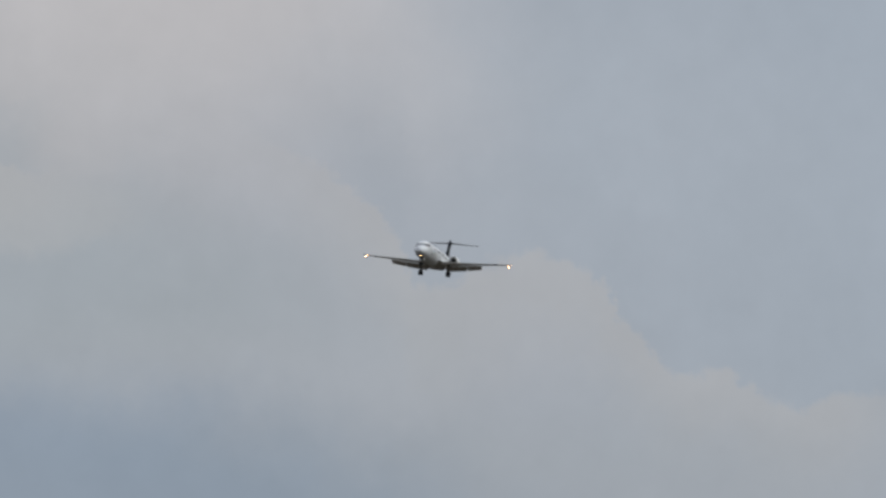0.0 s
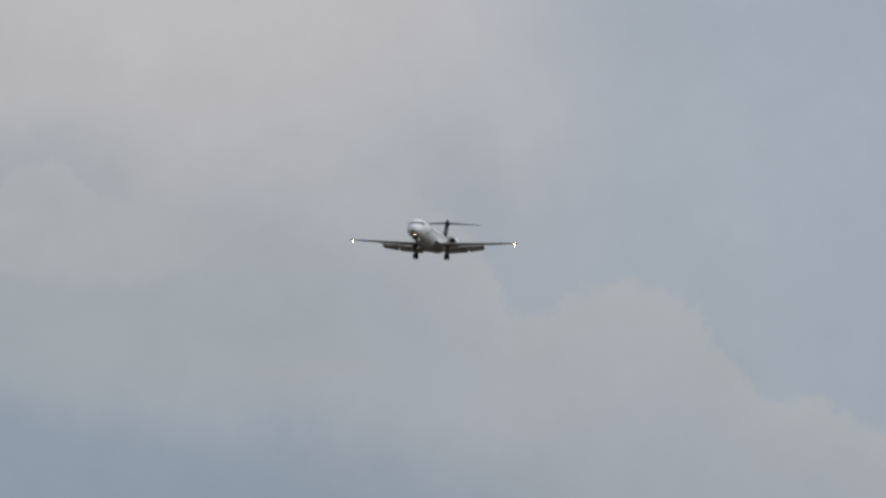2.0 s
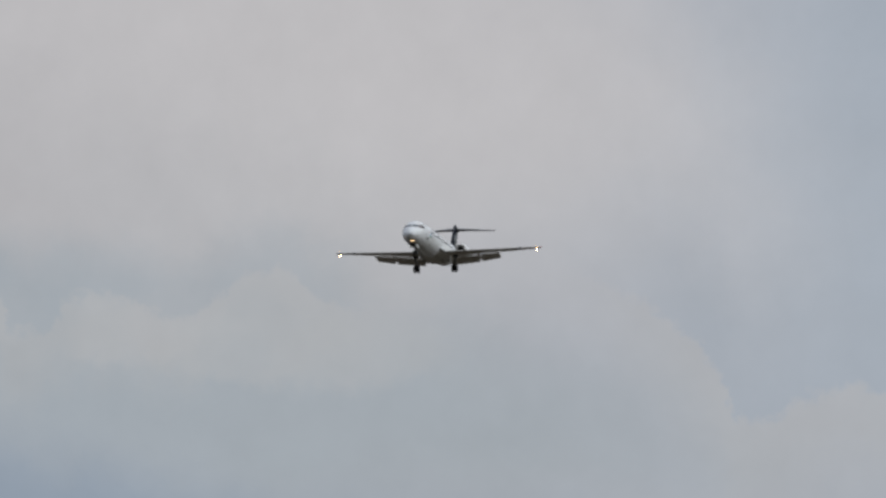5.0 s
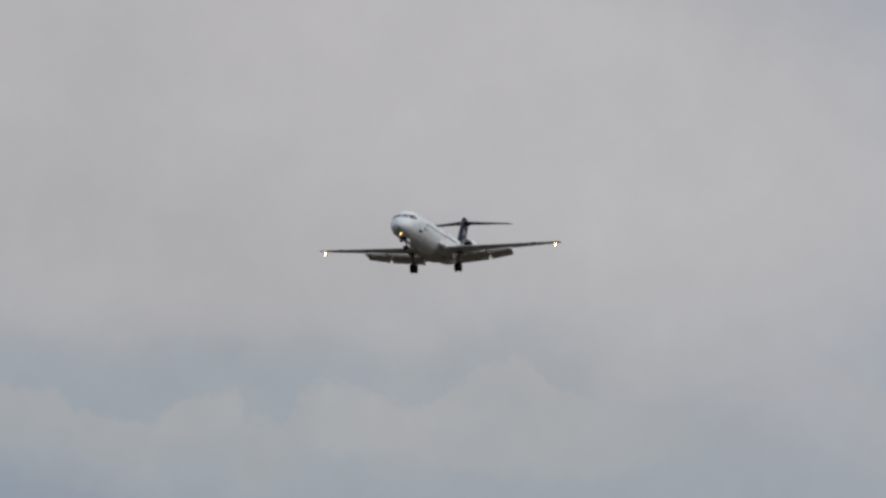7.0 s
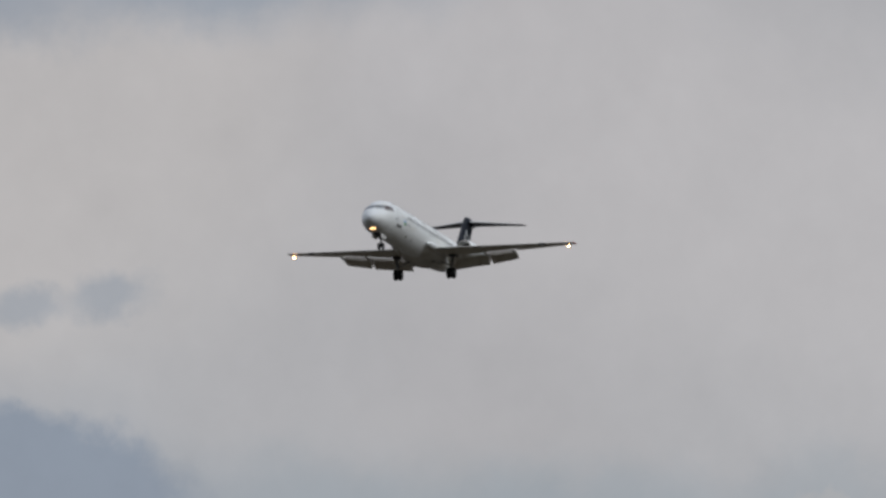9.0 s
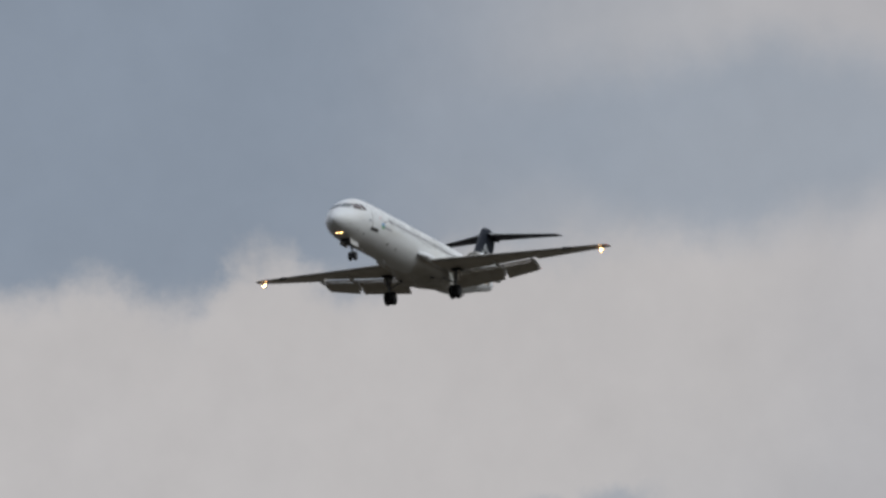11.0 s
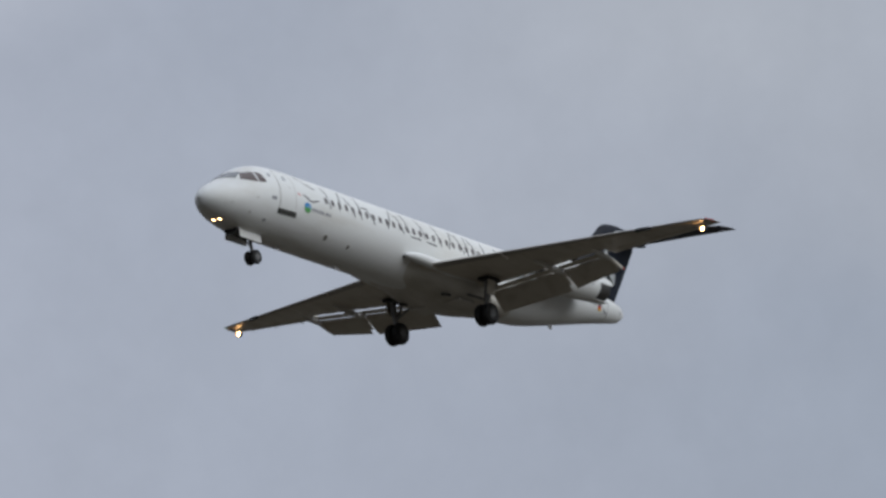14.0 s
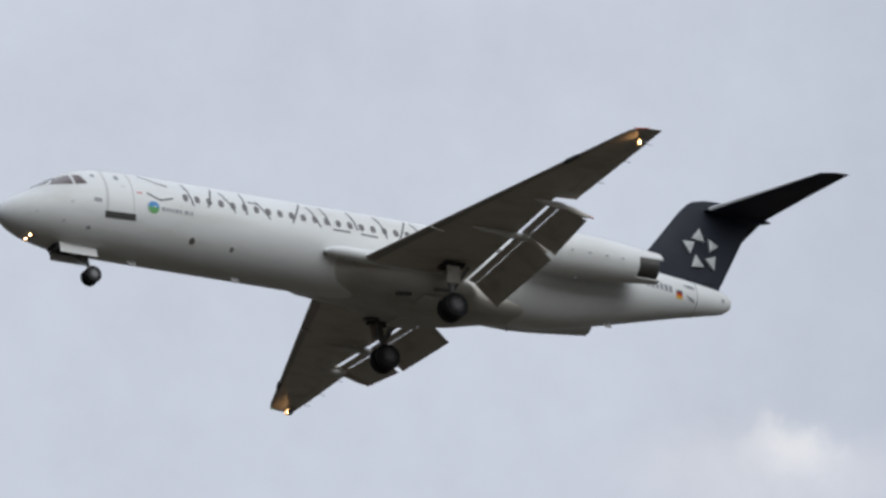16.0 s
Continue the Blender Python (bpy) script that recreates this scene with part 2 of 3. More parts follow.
GREEN = surface("green_marking", (0.10, 0.36, 0.10), 0.4, bump=0)
RED = surface("red_marking", (0.60, 0.03, 0.02), 0.4, bump=0)
GOLD = surface("gold_marking", (0.80, 0.45, 0.02), 0.4, bump=0)
SILVER = surface("silver_marking", (0.46, 0.48, 0.48), 0.35, dirt_amount=0.2)
PALE = surface("fairing_paint", (0.58, 0.57, 0.54), 0.42, dirt=(0.7, 0.68, 0.64), dirt_amount=0.5, dirt_scale=1.5)
BRIGHT = surface("polished_edge", (0.62, 0.63, 0.64), 0.3, metal=0.35, dirt_amount=0.2)
RUBBER = surface("rubber", (0.010, 0.010, 0.011), 0.8, dirt_amount=0.3, dirt_scale=4)
STEEL = surface("gear_steel", (0.20, 0.20, 0.20), 0.45, metal=0.5, dirt_amount=0.6, dirt_scale=5)
RIMSTEEL = surface("wheel_rim", (0.15, 0.15, 0.155), 0.5, metal=0.1, dirt_amount=0.5, dirt_scale=6)
DARK = surface("dark_opening", (0.02, 0.02, 0.02), 0.7)
HOT = surface("hot_metal", (0.11, 0.105, 0.10), 0.4, metal=0.7, dirt_amount=0.6, dirt_scale=2)
SEAL = surface("door_seam", (0.60, 0.60, 0.59), 0.5, bump=0)
SILL = surface("door_sill_metal", (0.075, 0.075, 0.07), 0.5, metal=0.3)
OUTLET = surface("outlet_metal", (0.15, 0.14, 0.12), 0.5, metal=0.2)
LAMP = surface("landing_lamp", (1.0, 0.54, 0.22), 0.3, dirt_amount=0.0, grain_amount=0.0, bump=0, glow=24.0)
NOSELAMP = surface("taxi_lamp", (1.0, 0.58, 0.27), 0.3, dirt_amount=0.0, grain_amount=0.0, bump=0, glow=24.0)
NAVRED = surface("nav_lens_red", (0.5, 0.03, 0.03), 0.2, bump=0)
FIELD = surface("field", (0.034, 0.029, 0.020), 0.95, dirt=(1.5, 1.2, 0.9), dirt_amount=0.8, dirt_scale=0.01, grain=0.2, grain_amount=0.4, bump=0)

# ---- ground ----
def part(name, bm, material, parent, label="", flat=False):
    """One mesh object under a thing or a part."""
    bmesh.ops.recalc_face_normals(bm, faces=bm.faces[:])
    mesh = bpy.data.meshes.new(name)
    bm.to_mesh(mesh)
    bm.free()
    mesh.materials.append(material)
    if not flat:
        mesh.polygons.foreach_set("use_smooth", [True] * len(mesh.polygons))
        mesh.set_sharp_from_angle(angle=radians(38))
    ob = new(name, mesh)
    if parent:
        ob.parent = parent
    return tagged(ob, label)


def ground():
    bm = bmesh.new()
    bmesh.ops.create_grid(bm, x_segments=24, y_segments=24, size=4800)
    for v in bm.verts:
        v.co.z = 0.6 * noise.noise(v.co * 0.002) * min(1, v.co.length / 800)
    tagged(part("ground", bm, FIELD, None), "flat dull brownish-green grassland under an overcast sky", "ground", kind="structure")


ground()

# ---- the airliner: x forward, y to its left, z up, from the middle of the cabin; stations run aft from the nose ----
STATION = 17.0  # the origin lies this far behind the nose


def P3(x, y, z):
    return Vector((x + STATION, y, z))


def loft(rings, ends=(True, True)):
    bm = bmesh.new()
    made = [[bm.verts.new(p) for p in ring] for ring in rings]
    for a, b in zip(made, made[1:]):
        for i in range(len(a)):
            j = (i + 1) % len(a)
            bm.faces.new((a[i], a[j], b[j], b[i]))
    if ends[0]:
        bm.faces.new(made[0])
    if ends[1]:
        bm.faces.new(made[-1])
    return bm


def join(*parts):
    bm = bmesh.new()
    for b in parts:
        mesh = bpy.data.meshes.new("tmp")
        b.to_mesh(mesh)
        bm.from_mesh(mesh)
        bpy.data.meshes.remove(mesh)
        b.free()
    return bm


def curve(stations, x):
    """Smooth value of a table at x (stations run aft, x falling)."""
    for i in range(len(stations) - 1):
        x0, x1 = stations[i][0], stations[i + 1][0]
        if x1 <= x <= x0:
            k = (x0 - x) / (x0 - x1)
            out = []
            for c in range(1, len(stations[0])):
                a, b = stations[i][c], stations[i + 1][c]
                pa, pb = stations[max(i - 1, 0)], stations[min(i + 2, len(stations) - 1)]
                ma = (b - pa[c]) / (pa[0] - x1) * (x0 - x1)
                mb = (pb[c] - a) / (x0 - pb[0]) * (x0 - x1)
                if i == 0:
                    ma = b - a
                out.append((2 * k**3 - 3 * k**2 + 1) * a + (k**3 - 2 * k**2 + k) * ma + (-2 * k**3 + 3 * k**2) * b + (k**3 - k**2) * mb)
            return out
    return list(stations[0][1:]) if x > stations[0][0] else list(stations[-1][1:])


# station, crown height, keel height, half width
BODY = [(0.0, -0.46, -0.58, 0.06), (-0.12, -0.25, -0.80, 0.27), (-0.4, 0.02, -1.01, 0.55), (-0.85, 0.30, -1.21, 0.84), (-1.3, 0.55, -1.35, 1.06), (-1.95, 0.98, -1.48, 1.30),
        (-2.6, 1.36, -1.60, 1.47), (-3.5, 1.64, -1.62, 1.59), (-4.6, 1.73, -1.63, 1.66), (-6.0, 1.75, -1.63, 1.68), (-14.0, 1.75, -1.63, 1.68), (-21.5, 1.75, -1.63, 1.68),
        (-24.0, 1.73, -1.52, 1.62), (-26.0, 1.66, -1.13, 1.44), (-28.0, 1.55, -0.68, 1.16), (-30.0, 1.40, -0.22, 0.82), (-31.5, 1.24, 0.10, 0.52), (-32.2, 1.12, 0.25, 0.38), (-32.5, 0.92, 0.44, 0.24)]


def hull(x):
    top, low, half = curve(BODY, x)
    return (top + low) / 2, (top - low) / 2, half


def skin(x, angle, lift=0.0):
    """A point on the hull; the angle runs from the left horizon (0) over the crown (90) to the right (180)."""
    c, h, w = hull(x)
    a = radians(angle)
    return P3(x, (w + lift) * math.cos(a), c + (h + lift) * math.sin(a))


def side(x, z, lift=0.0, hand=1):
    c, h, w = hull(x)
    k = max(-0.999, min(0.999, (z - c) / h))
    y = w * math.sqrt(1 - k * k)
    out = Vector((0, y / w**2, (z - c) / h**2)).normalized() * lift
    return P3(x, hand * (y + out.y), z + out.z)


def front(y, z, lift=0.0):
    """The point of the nose skin at this width and height."""
    lo, hi = 0.0, -4.5
    for _ in range(40):
        mid = (lo + hi) / 2
        c, h, w = hull(mid)
        if (y / w) ** 2 + ((z - c) / h) ** 2 > 1:
            lo = mid
        else:
            hi = mid
    return P3(hi + lift, y, z + lift * 0.6)


def patch(points, lift_dir, depth=0.012):
    """A thin plate: a grid of points, pushed inwards to give it thickness."""
    bm = bmesh.new()
    grid = [[bm.verts.new(p) for p in row] for row in points]
    back = [[bm.verts.new(p - lift_dir * depth) for p in row] for row in points]
    for g in (grid, back):
        for a, b in zip(g, g[1:]):
            for i in range(len(a) - 1):
                bm.faces.new((a[i], a[i + 1], b[i + 1], b[i]))
    rim = lambda g: g[0] + [r[-1] for r in g[1:]] + g[-1][-2::-1] + [r[0] for r in g[-2:0:-1]]
    a, b = rim(grid), rim(back)
    for i in range(len(a)):
        j = (i + 1) % len(a)
        bm.faces.new((a[i], a[j], b[j], b[i]))
    return bm


def lerp(a, b, k):
    return a + (b - a) * k


def side_quad(corners, hand=1, lift=0.008, rows=4, cols=4):
    """A plate on the flank from four (station, height) corners, clockwise."""
    (a, b, c, d) = corners
    grid = []
    for i in range(rows + 1):
        row = []
        for j in range(cols + 1):
            k, l = i / rows, j / cols
            x = lerp(lerp(a[0], b[0], l), lerp(d[0], c[0], l), k)
            z = lerp(lerp(a[1], b[1], l), lerp(d[1], c[1], l), k)
            row.append(side(x, z, lift, hand))
        grid.append(row)
    return patch(grid, Vector((0, hand, 0)))


def bar(x0, a0, x1, a1, wide, lift=0.008):
    """A painted bar on the flank between two (station, angle) places."""
    steps = 8
    r = 1.68
    dx, da = x1 - x0, radians(a1 - a0) * r
    n = math.hypot(dx, da)
    px, pa = -da / n * wide / 2, math.degrees(dx / n * wide / 2 / r)
    grid = [[skin(lerp(x0, x1, i / steps) + s * px, lerp(a0, a1, i / steps) + s * pa, lift) for s in (-1, 1)] for i in range(steps + 1)]
    return patch(grid, Vector((0, 1, 0)), 0.006)


def oval(x, z, rx, rz, hand=1, lift=0.008, seg=14, power=2.6, lower=False):
    bm = bmesh.new()
    ring, back = [], []
    for i in range(seg):
        a = 2 * math.pi * i / seg
        c, s = math.cos(a), math.sin(a)
        if lower:
            a = math.pi + math.pi * i / (seg - 1)
            c, s = math.cos(a), math.sin(a)
        p = side(x + rx * math.copysign(abs(c) ** (2 / power), c), z + rz * math.copysign(abs(s) ** (2 / power), s), lift, hand)
        ring.append(bm.verts.new(p))
        back.append(bm.verts.new(p - Vector((0, hand * 0.02, 0))))
    bm.faces.new(ring)
    for i in range(seg):
        j = (i + 1) % seg
        bm.faces.new((ring[i], ring[j], back[j], back[i]))
    return bm


def foil(sections, n=12, cut=1.0, blunt=0.0):
    """Aerofoil sections (leading edge, trailing edge, thickness in metres, up) lofted from root to tip. cut: the part of the chord that is kept."""
    rings = []
    for le, te, thick, up in sections:
        ring = []
        xs = [cut * (1 - math.cos(math.pi * i / n)) / 2 for i in range(n + 1)]
        half = lambda s: thick * 2.97 * (0.2969 * math.sqrt(s) - 0.126 * s - 0.3516 * s * s + 0.2843 * s**3 - 0.1036 * s**4) + blunt * s
        for s in reversed(xs):
            ring.append(le + (te - le) * s + up * half(s) * 1.15)
        for s in xs[1:]:
            ring.append(le + (te - le) * s - up * half(s) * 0.85)
        rings.append(ring)
    return loft(rings)


def tube(points, radius, seg=10, taper=1.0):
    rings = []
    pts = [Vector(p) for p in points]
    for i, p in enumerate(pts):
        way = (pts[min(i + 1, len(pts) - 1)] - pts[max(i - 1, 0)]).normalized()
        q = way.to_track_quat("Z", "Y")
        r = radius[i] if isinstance(radius, (list, tuple)) else radius
        ry = r
        if isinstance(r, tuple):
            r, ry = r
        rings.append([p + q @ Vector((r * math.cos(2 * math.pi * k / seg), ry * math.sin(2 * math.pi * k / seg), 0)) for k in range(seg)])
    return loft(rings)


def box(lo, hi, bevel=0.01, turn=None):
    bm = bmesh.new()
    bmesh.ops.create_cube(bm, size=1.0)
    lo, hi = Vector(lo), Vector(hi)
    for v in bm.verts:
        v.co = Vector(((v.co.x + 0.5) * (hi.x - lo.x) + lo.x, (v.co.y + 0.5) * (hi.y - lo.y) + lo.y, (v.co.z + 0.5) * (hi.z - lo.z) + lo.z))
    if bevel:
        bmesh.ops.bevel(bm, geom=bm.edges[:], offset=bevel, segments=1, affect="EDGES")
    if turn:
        mid = (lo + hi) / 2
        bmesh.ops.rotate(bm, verts=bm.verts[:], cent=mid, matrix=Euler([radians(a) for a in turn]).to_matrix())
    return bm


UP = Vector((0, 0, 1))
DARKNAME = "dark grey painted bar"


def fuselage(plane):
    xs = [0.0, -0.03, -0.08, -0.16, -0.28, -0.45, -0.65, -0.9, -1.15, -1.4, -1.65, -1.95, -2.3, -2.7, -3.1, -3.6, -4.1, -4.7, -5.4] + [-6 - 1.0 * i for i in range(16)] + [-21.8, -22.6, -23.4, -24.2, -25, -26, -27, -28, -29, -30, -30.6]
    body = part("fuselage", loft([[skin(x, 360 * i / 64) for i in range(64)] for x in xs], (True, False)), WHITE, plane, "glossy white fuselage, slightly grimy below")
    cone = part("tail_cone", loft([[skin(x, 360 * i / 40, 0.012) for i in range(40)] for x in (-30.62, -31, -31.5, -31.9, -32.2, -32.4, -32.5)]), WHITE, plane, "white split tail cone air brake")
    part("marker", oval(-32.0, 0.60, 0.06, 0.08, 1, 0.02), FAINT, cone)
    part("navigation_light", tube([P3(-32.49, 0, 0.62), P3(-32.55, 0, 0.62)], [0.08, 0.05]), RIM, cone)
    # cockpit glazing
    for s in (1, -1):
        g = [[front(s * lerp(lerp(0.05, 0.66, l), lerp(0.05, 0.78, l), k), lerp(lerp(0.99, 0.93, l), lerp(0.62, 0.56, l), k), 0.02) for l in [i / 6 for i in range(7)]] for k in [i / 4 for i in range(5)]]
        part("windscreen", patch(g, Vector((0.7, 0, 0.7))), WIND, body, "windscreen pane, grey of the reflected sky painted in")
        part("cockpit_window", side_quad([(-2.04, 0.88), (-2.56, 0.99), (-2.56, 0.47), (-1.80, 0.48)], s, 0.012, 4, 5), GLASS, body, "dark brownish side pane")
        part("cockpit_window", side_quad([(-2.66, 0.99), (-2.92, 0.97), (-3.10, 0.53), (-2.66, 0.47)], s, 0.012), GLASS, body, "dark brownish side pane")
        # cabin windows
        first = last = None
        for i in range(29):
            x = -7.15 - 0.508 * i
            if first is None:
                first = part("cabin_window", oval(-7.15, 0.52, 0.115, 0.165, s, 0.010), PANE, body)
                last = first
            else:
                last = new("cabin_window", first.data)
                last.parent = body
                last.location.x = -0.508 * i
        # crew door outline, with the service marks round it
        if s == 1:
            door = part("door", side_quad([(-3.86, 1.28), (-4.84, 1.30), (-4.90, -0.50), (-3.90, -0.50)], 1, 0.012, 10, 4), WHITE, body, "white forward passenger door")
            for a, b in ((-3.80, -3.87), (-4.86, -4.94)):
                part("seam", side_quad([(a, 1.30), (b, 1.30), (b, -0.5), (a, -0.5)], 1, 0.009, 10, 1), SEAL, door)
            part("seam", side_quad([(-3.80, 1.36), (-4.92, 1.36), (-4.92, 1.30), (-3.80, 1.30)], 1, 0.009, 2, 6), SEAL, door)
            part("window", oval(-4.36, 0.98, 0.09, 0.12, 1, 0.02), FAINT, door)
            part("handle", side_quad([(-4.44, 0.60), (-4.62, 0.60), (-4.62, 0.55), (-4.44, 0.55)], 1, 0.02, 1, 1), SEAL, door)
            part("door_sill", side_quad([(-3.76, -0.51), (-5.00, -0.49), (-5.02, -0.71), (-3.78, -0.73)], 1, 0.022, 4, 4), SILL, body, "dark metal airstair sill below the door")
            part("window", oval(-3.42, 0.98, 0.07, 0.09, 1, 0.01), FAINT, body)
            part("static_port", side_quad([(-3.30, -0.06), (-3.60, -0.06), (-3.60, -0.20), (-3.30, -0.20)], 1, 0.012, 1, 1), FAINT, body, "small grey plate")
            part("red_mark", side_quad([(-5.08, 0.42), (-5.28, 0.42), (-5.28, 0.37), (-5.08, 0.37)], 1, 0.012, 1, 1), RED, body, "small red rescue mark")
            for x, z, r in ((-2.45, -0.30, 0.05), (-2.20, -0.98, 0.05), (-1.18, -0.70, 0.05), (-3.2, -1.12, 0.06), (-13.17, -0.74, 0.07), (-6.9, 0.1, 0.03)):
                part("port", oval(x, z, r * 1.5, r, 1, 0.010, 8), FAINT if r > 0.05 else SEAL, body)
            for x, z, r in ((-7.51, -1.05, 0.12), (-9.23, -1.11, 0.085)):
                part("outlet", oval(x, z, r, r * 0.9, 1, 0.012, 12, 2), OUTLET, body, "round dark outflow outlet")
            # company marks as plain bars and shapes
            strokes = [(-5.40, 50, -6.0, 37), (-6.0, 37, -6.5, 31), (-5.50, 13, -6.05, 5), (-6.05, 5, -6.6, 11), (-7.2, 44, -7.46, 5),
                       (-8.45, 44, -8.08, 6), (-8.75, 38, -9.26, 5), (-9.7, 46, -9.75, 5), (-10.25, 30, -10.75, 4), (-9.9, 27, -10.3, 27),
                       (-12.32, 46, -11.73, 5), (-12.55, 40, -12.95, 5), (-13.15, 45, -13.38, 10), (-13.5, 5, -14.23, 5),
                       (-14.35, 45, -14.58, 10), (-14.7, 5, -15.45, 4), (-15.55, 45, -15.85, 5), (-16.95, 46, -16.41, 6), (-17.15, 42, -17.6, 6),
                       (-17.95, 42, -17.9, 5), (-18.2, 42, -18.7, 6), (-19.3, 40, -19.3, 8), (-19.45, 8, -20.0, 6), (-20.4, 40, -20.4, 6)]
            for x0, a0, x1, a1 in strokes:
                part("marking", bar(x0, a0, x1, a1, 0.07), LETTER, body, DARKNAME)
            part("emblem", oval(-5.74, -0.11, 0.24, 0.235, 1, 0.010, 20, 2), BLUE, body, "round emblem, blue upper half")
            part("emblem", oval(-5.74, -0.11, 0.24, 0.235, 1, 0.018, 16, 2, True), GREEN, body, "round emblem, green lower half")
            for x0, x1 in ((-6.08, -6.22), (-6.27, -6.38), (-6.43, -6.50), (-6.55, -6.62), (-6.67, -6.78), (-6.83, -6.92), (-7.05, -7.2), (-7.24, -7.28), (-7.33, -7.40)):
                part("marking", side_quad([(x0, -0.06), (x1, -0.06), (x1, -0.20), (x0, -0.20)], 1, 0.012, 1, 1), FAINT, body)
            for i in range(6):
                x = -27.92 - 0.235 * i
                part("marking", side_quad([(x, 0.62), (x - 0.15, 0.62), (x - 0.17, 0.34), (x - 0.02, 0.34)], 1, 0.010, 2, 1), FAINT, body, "faint grey painted bar")
            for i, m in enumerate((LETTER, RED, GOLD)):
                z = 0.51 - 0.105 * i
                part("flag", side_quad([(-29.48, z), (-29.80, z), (-29.82, z - 0.10), (-29.50, z - 0.10)], 1, 0.012, 1, 2), m, body, "small black, red and gold flag band")
            part("vent", side_quad([(-29.9, 0.82), (-30.4, 0.86), (-30.5, 0.72), (-30.1, 0.70)], 1, 0.012, 2, 2), FAINT, body, "grey louvre")
            part("vent", side_quad([(-30.0, 0.42), (-30.45, 0.30), (-30.5, 0.20), (-30.2, 0.26)], 1, 0.012, 2, 2), FAINT, body, "grey louvre")
    # blade aerials
    for x, z, d in ((-5.3, -1.62, -1), (-9.7, -1.62, -1), (-26.4, -0.98, -1), (-10.5, 1.74, 1), (-17.0, 1.74, 1)):
        t = 0.24
        part("aerial", foil([(P3(x, 0, z - 0.05 * d), P3(x - 0.42, 0, z - 0.05 * d), 0.06, Vector((0, 1, 0))), (P3(x - 0.18, 0, z + t * d * 0.8), P3(x - 0.46, 0, z + t * d * 0.8), 0.03, Vector((0, 1, 0)))], 6), RIM, body, "white blade aerial")
    for x, z, d in ((-13.4, 1.78, 1),):
        part("beacon", tube([P3(x, 0, z - 0.05 * d), P3(x, 0, z + 0.05 * d), P3(x, 0, z + 0.10 * d)], [0.09, 0.08, 0.03]), NAVRED, body, "red beacon lens")
    # belly and wing root fairing
    rings = []
    tracks = ((-14.6, 1.72, -1.62, -0.62), (-15.8, 1.80, -1.72, -0.52), (-17.3, 1.95, -1.86, -0.45), (-18.4, 1.90, -1.90, -0.50),
              (-19.6, 1.66, -1.87, -0.70), (-20.8, 1.26, -1.78, -0.92), (-22.0, 0.98, -1.70, -1.06), (-23.2, 0.6, -1.60, -1.2))
    for x in [-13.2 - 0.25 * i for i in range(41)]:
        k = max(i for i in range(len(tracks) - 1) if i == 0 or tracks[i][0] >= x)
        f = max(0.0, (tracks[k][0] - x) / (tracks[k][0] - tracks[k + 1][0]))
        w, low, high = (lerp(tracks[k][i], tracks[k + 1][i], f) for i in (1, 2, 3))
        c, h = (low + high) / 2, (high - low) / 2
        hc, hh, hw = hull(x)
        g = max(0.0, min(1.0, (-13.2 - x) / 3.6))
        g = g * g * (3 - 2 * g)
        back = max(0.0, min(1.0, (x + 23.2) / 3.4))
        back = back * back * (3 - 2 * back)
        ring = []
        for i in range(72):
            a = 2 * math.pi * i / 72
            co, si = math.cos(a), math.sin(a)
            full = P3(x, w * math.copysign(abs(co) ** 0.8, co), c + h * math.copysign(abs(si) ** 0.8, si))
            # ahead of the wing it lies just under the hull and rises out of it slowly
            way = math.atan2(full.z - hc, full.y)
            reach = 0.985 / math.hypot(math.cos(way) / hw, math.sin(way) / hh)
            tuck = P3(x, reach * math.cos(way), hc + reach * math.sin(way))
            ring.append(tuck.lerp(full, g * back))
        rings.append(ring)
    belly = part("wing_fairing", loft(rings), BELLYSHADE, plane, "grimy white belly fairing between the wings, shade painted in")
    for s in (1, -1):
        part("root_fillet", tube([P3(-13.05, s * 1.62, -0.72), P3(-13.3, s * 1.70, -0.73), P3(-13.8, s * 1.78, -0.75), P3(-14.6, s * 1.82, -0.78), P3(-16.0, s * 1.84, -0.85), P3(-18.0, s * 1.84, -0.9)],
                                 [(0.07, 0.07), (0.21, 0.18), (0.28, 0.24), (0.29, 0.26), (0.26, 0.26), (0.2, 0.2)], 16), WHITE, belly, "rounded white wing root fillet")
        part("root_fillet", tube([P3(-20.0, s * 1.64, -0.64), P3(-20.5, s * 1.70, -0.62), P3(-20.9, s * 1.68, -0.60), P3(-21.2, s * 1.62, -0.58), P3(-21.5, s * 1.54, -0.56)],
                                 [(0.08, 0.08), (0.19, 0.18), (0.19, 0.18), (0.13, 0.13), (0.03, 0.03)], 16), WHITE, belly, "rounded white fillet behind the wing")
        part("bay_door", box(P3(-18.6, s * 0.95 - 0.5, -1.905), P3(-17.4, s * 0.95 + 0.5, -1.80), 0.02), BELLYSHADE, belly, "closed wheel bay door")
        part("vent", box(P3(-17.0, s * 1.25 - 0.06, -1.86), P3(-16.3, s * 1.25 + 0.06, -1.72), 0.02, (0, 8, 0)), SILL, belly, "dark slot")


def wing_low(y):
    return -1.0 + 0.075 * (y - 1.65)


def lead(y):
    return -14.40 - 0.4 * (y - 1.65) if y < 13.5 else -19.14 - (y - 13.5) * 0.45


def trail(y):
    return lerp(-20.35, -20.12, (y - 1.65) / 7.35) if y < 9 else lerp(-20.12, -20.47, (y - 9) / 5.04)


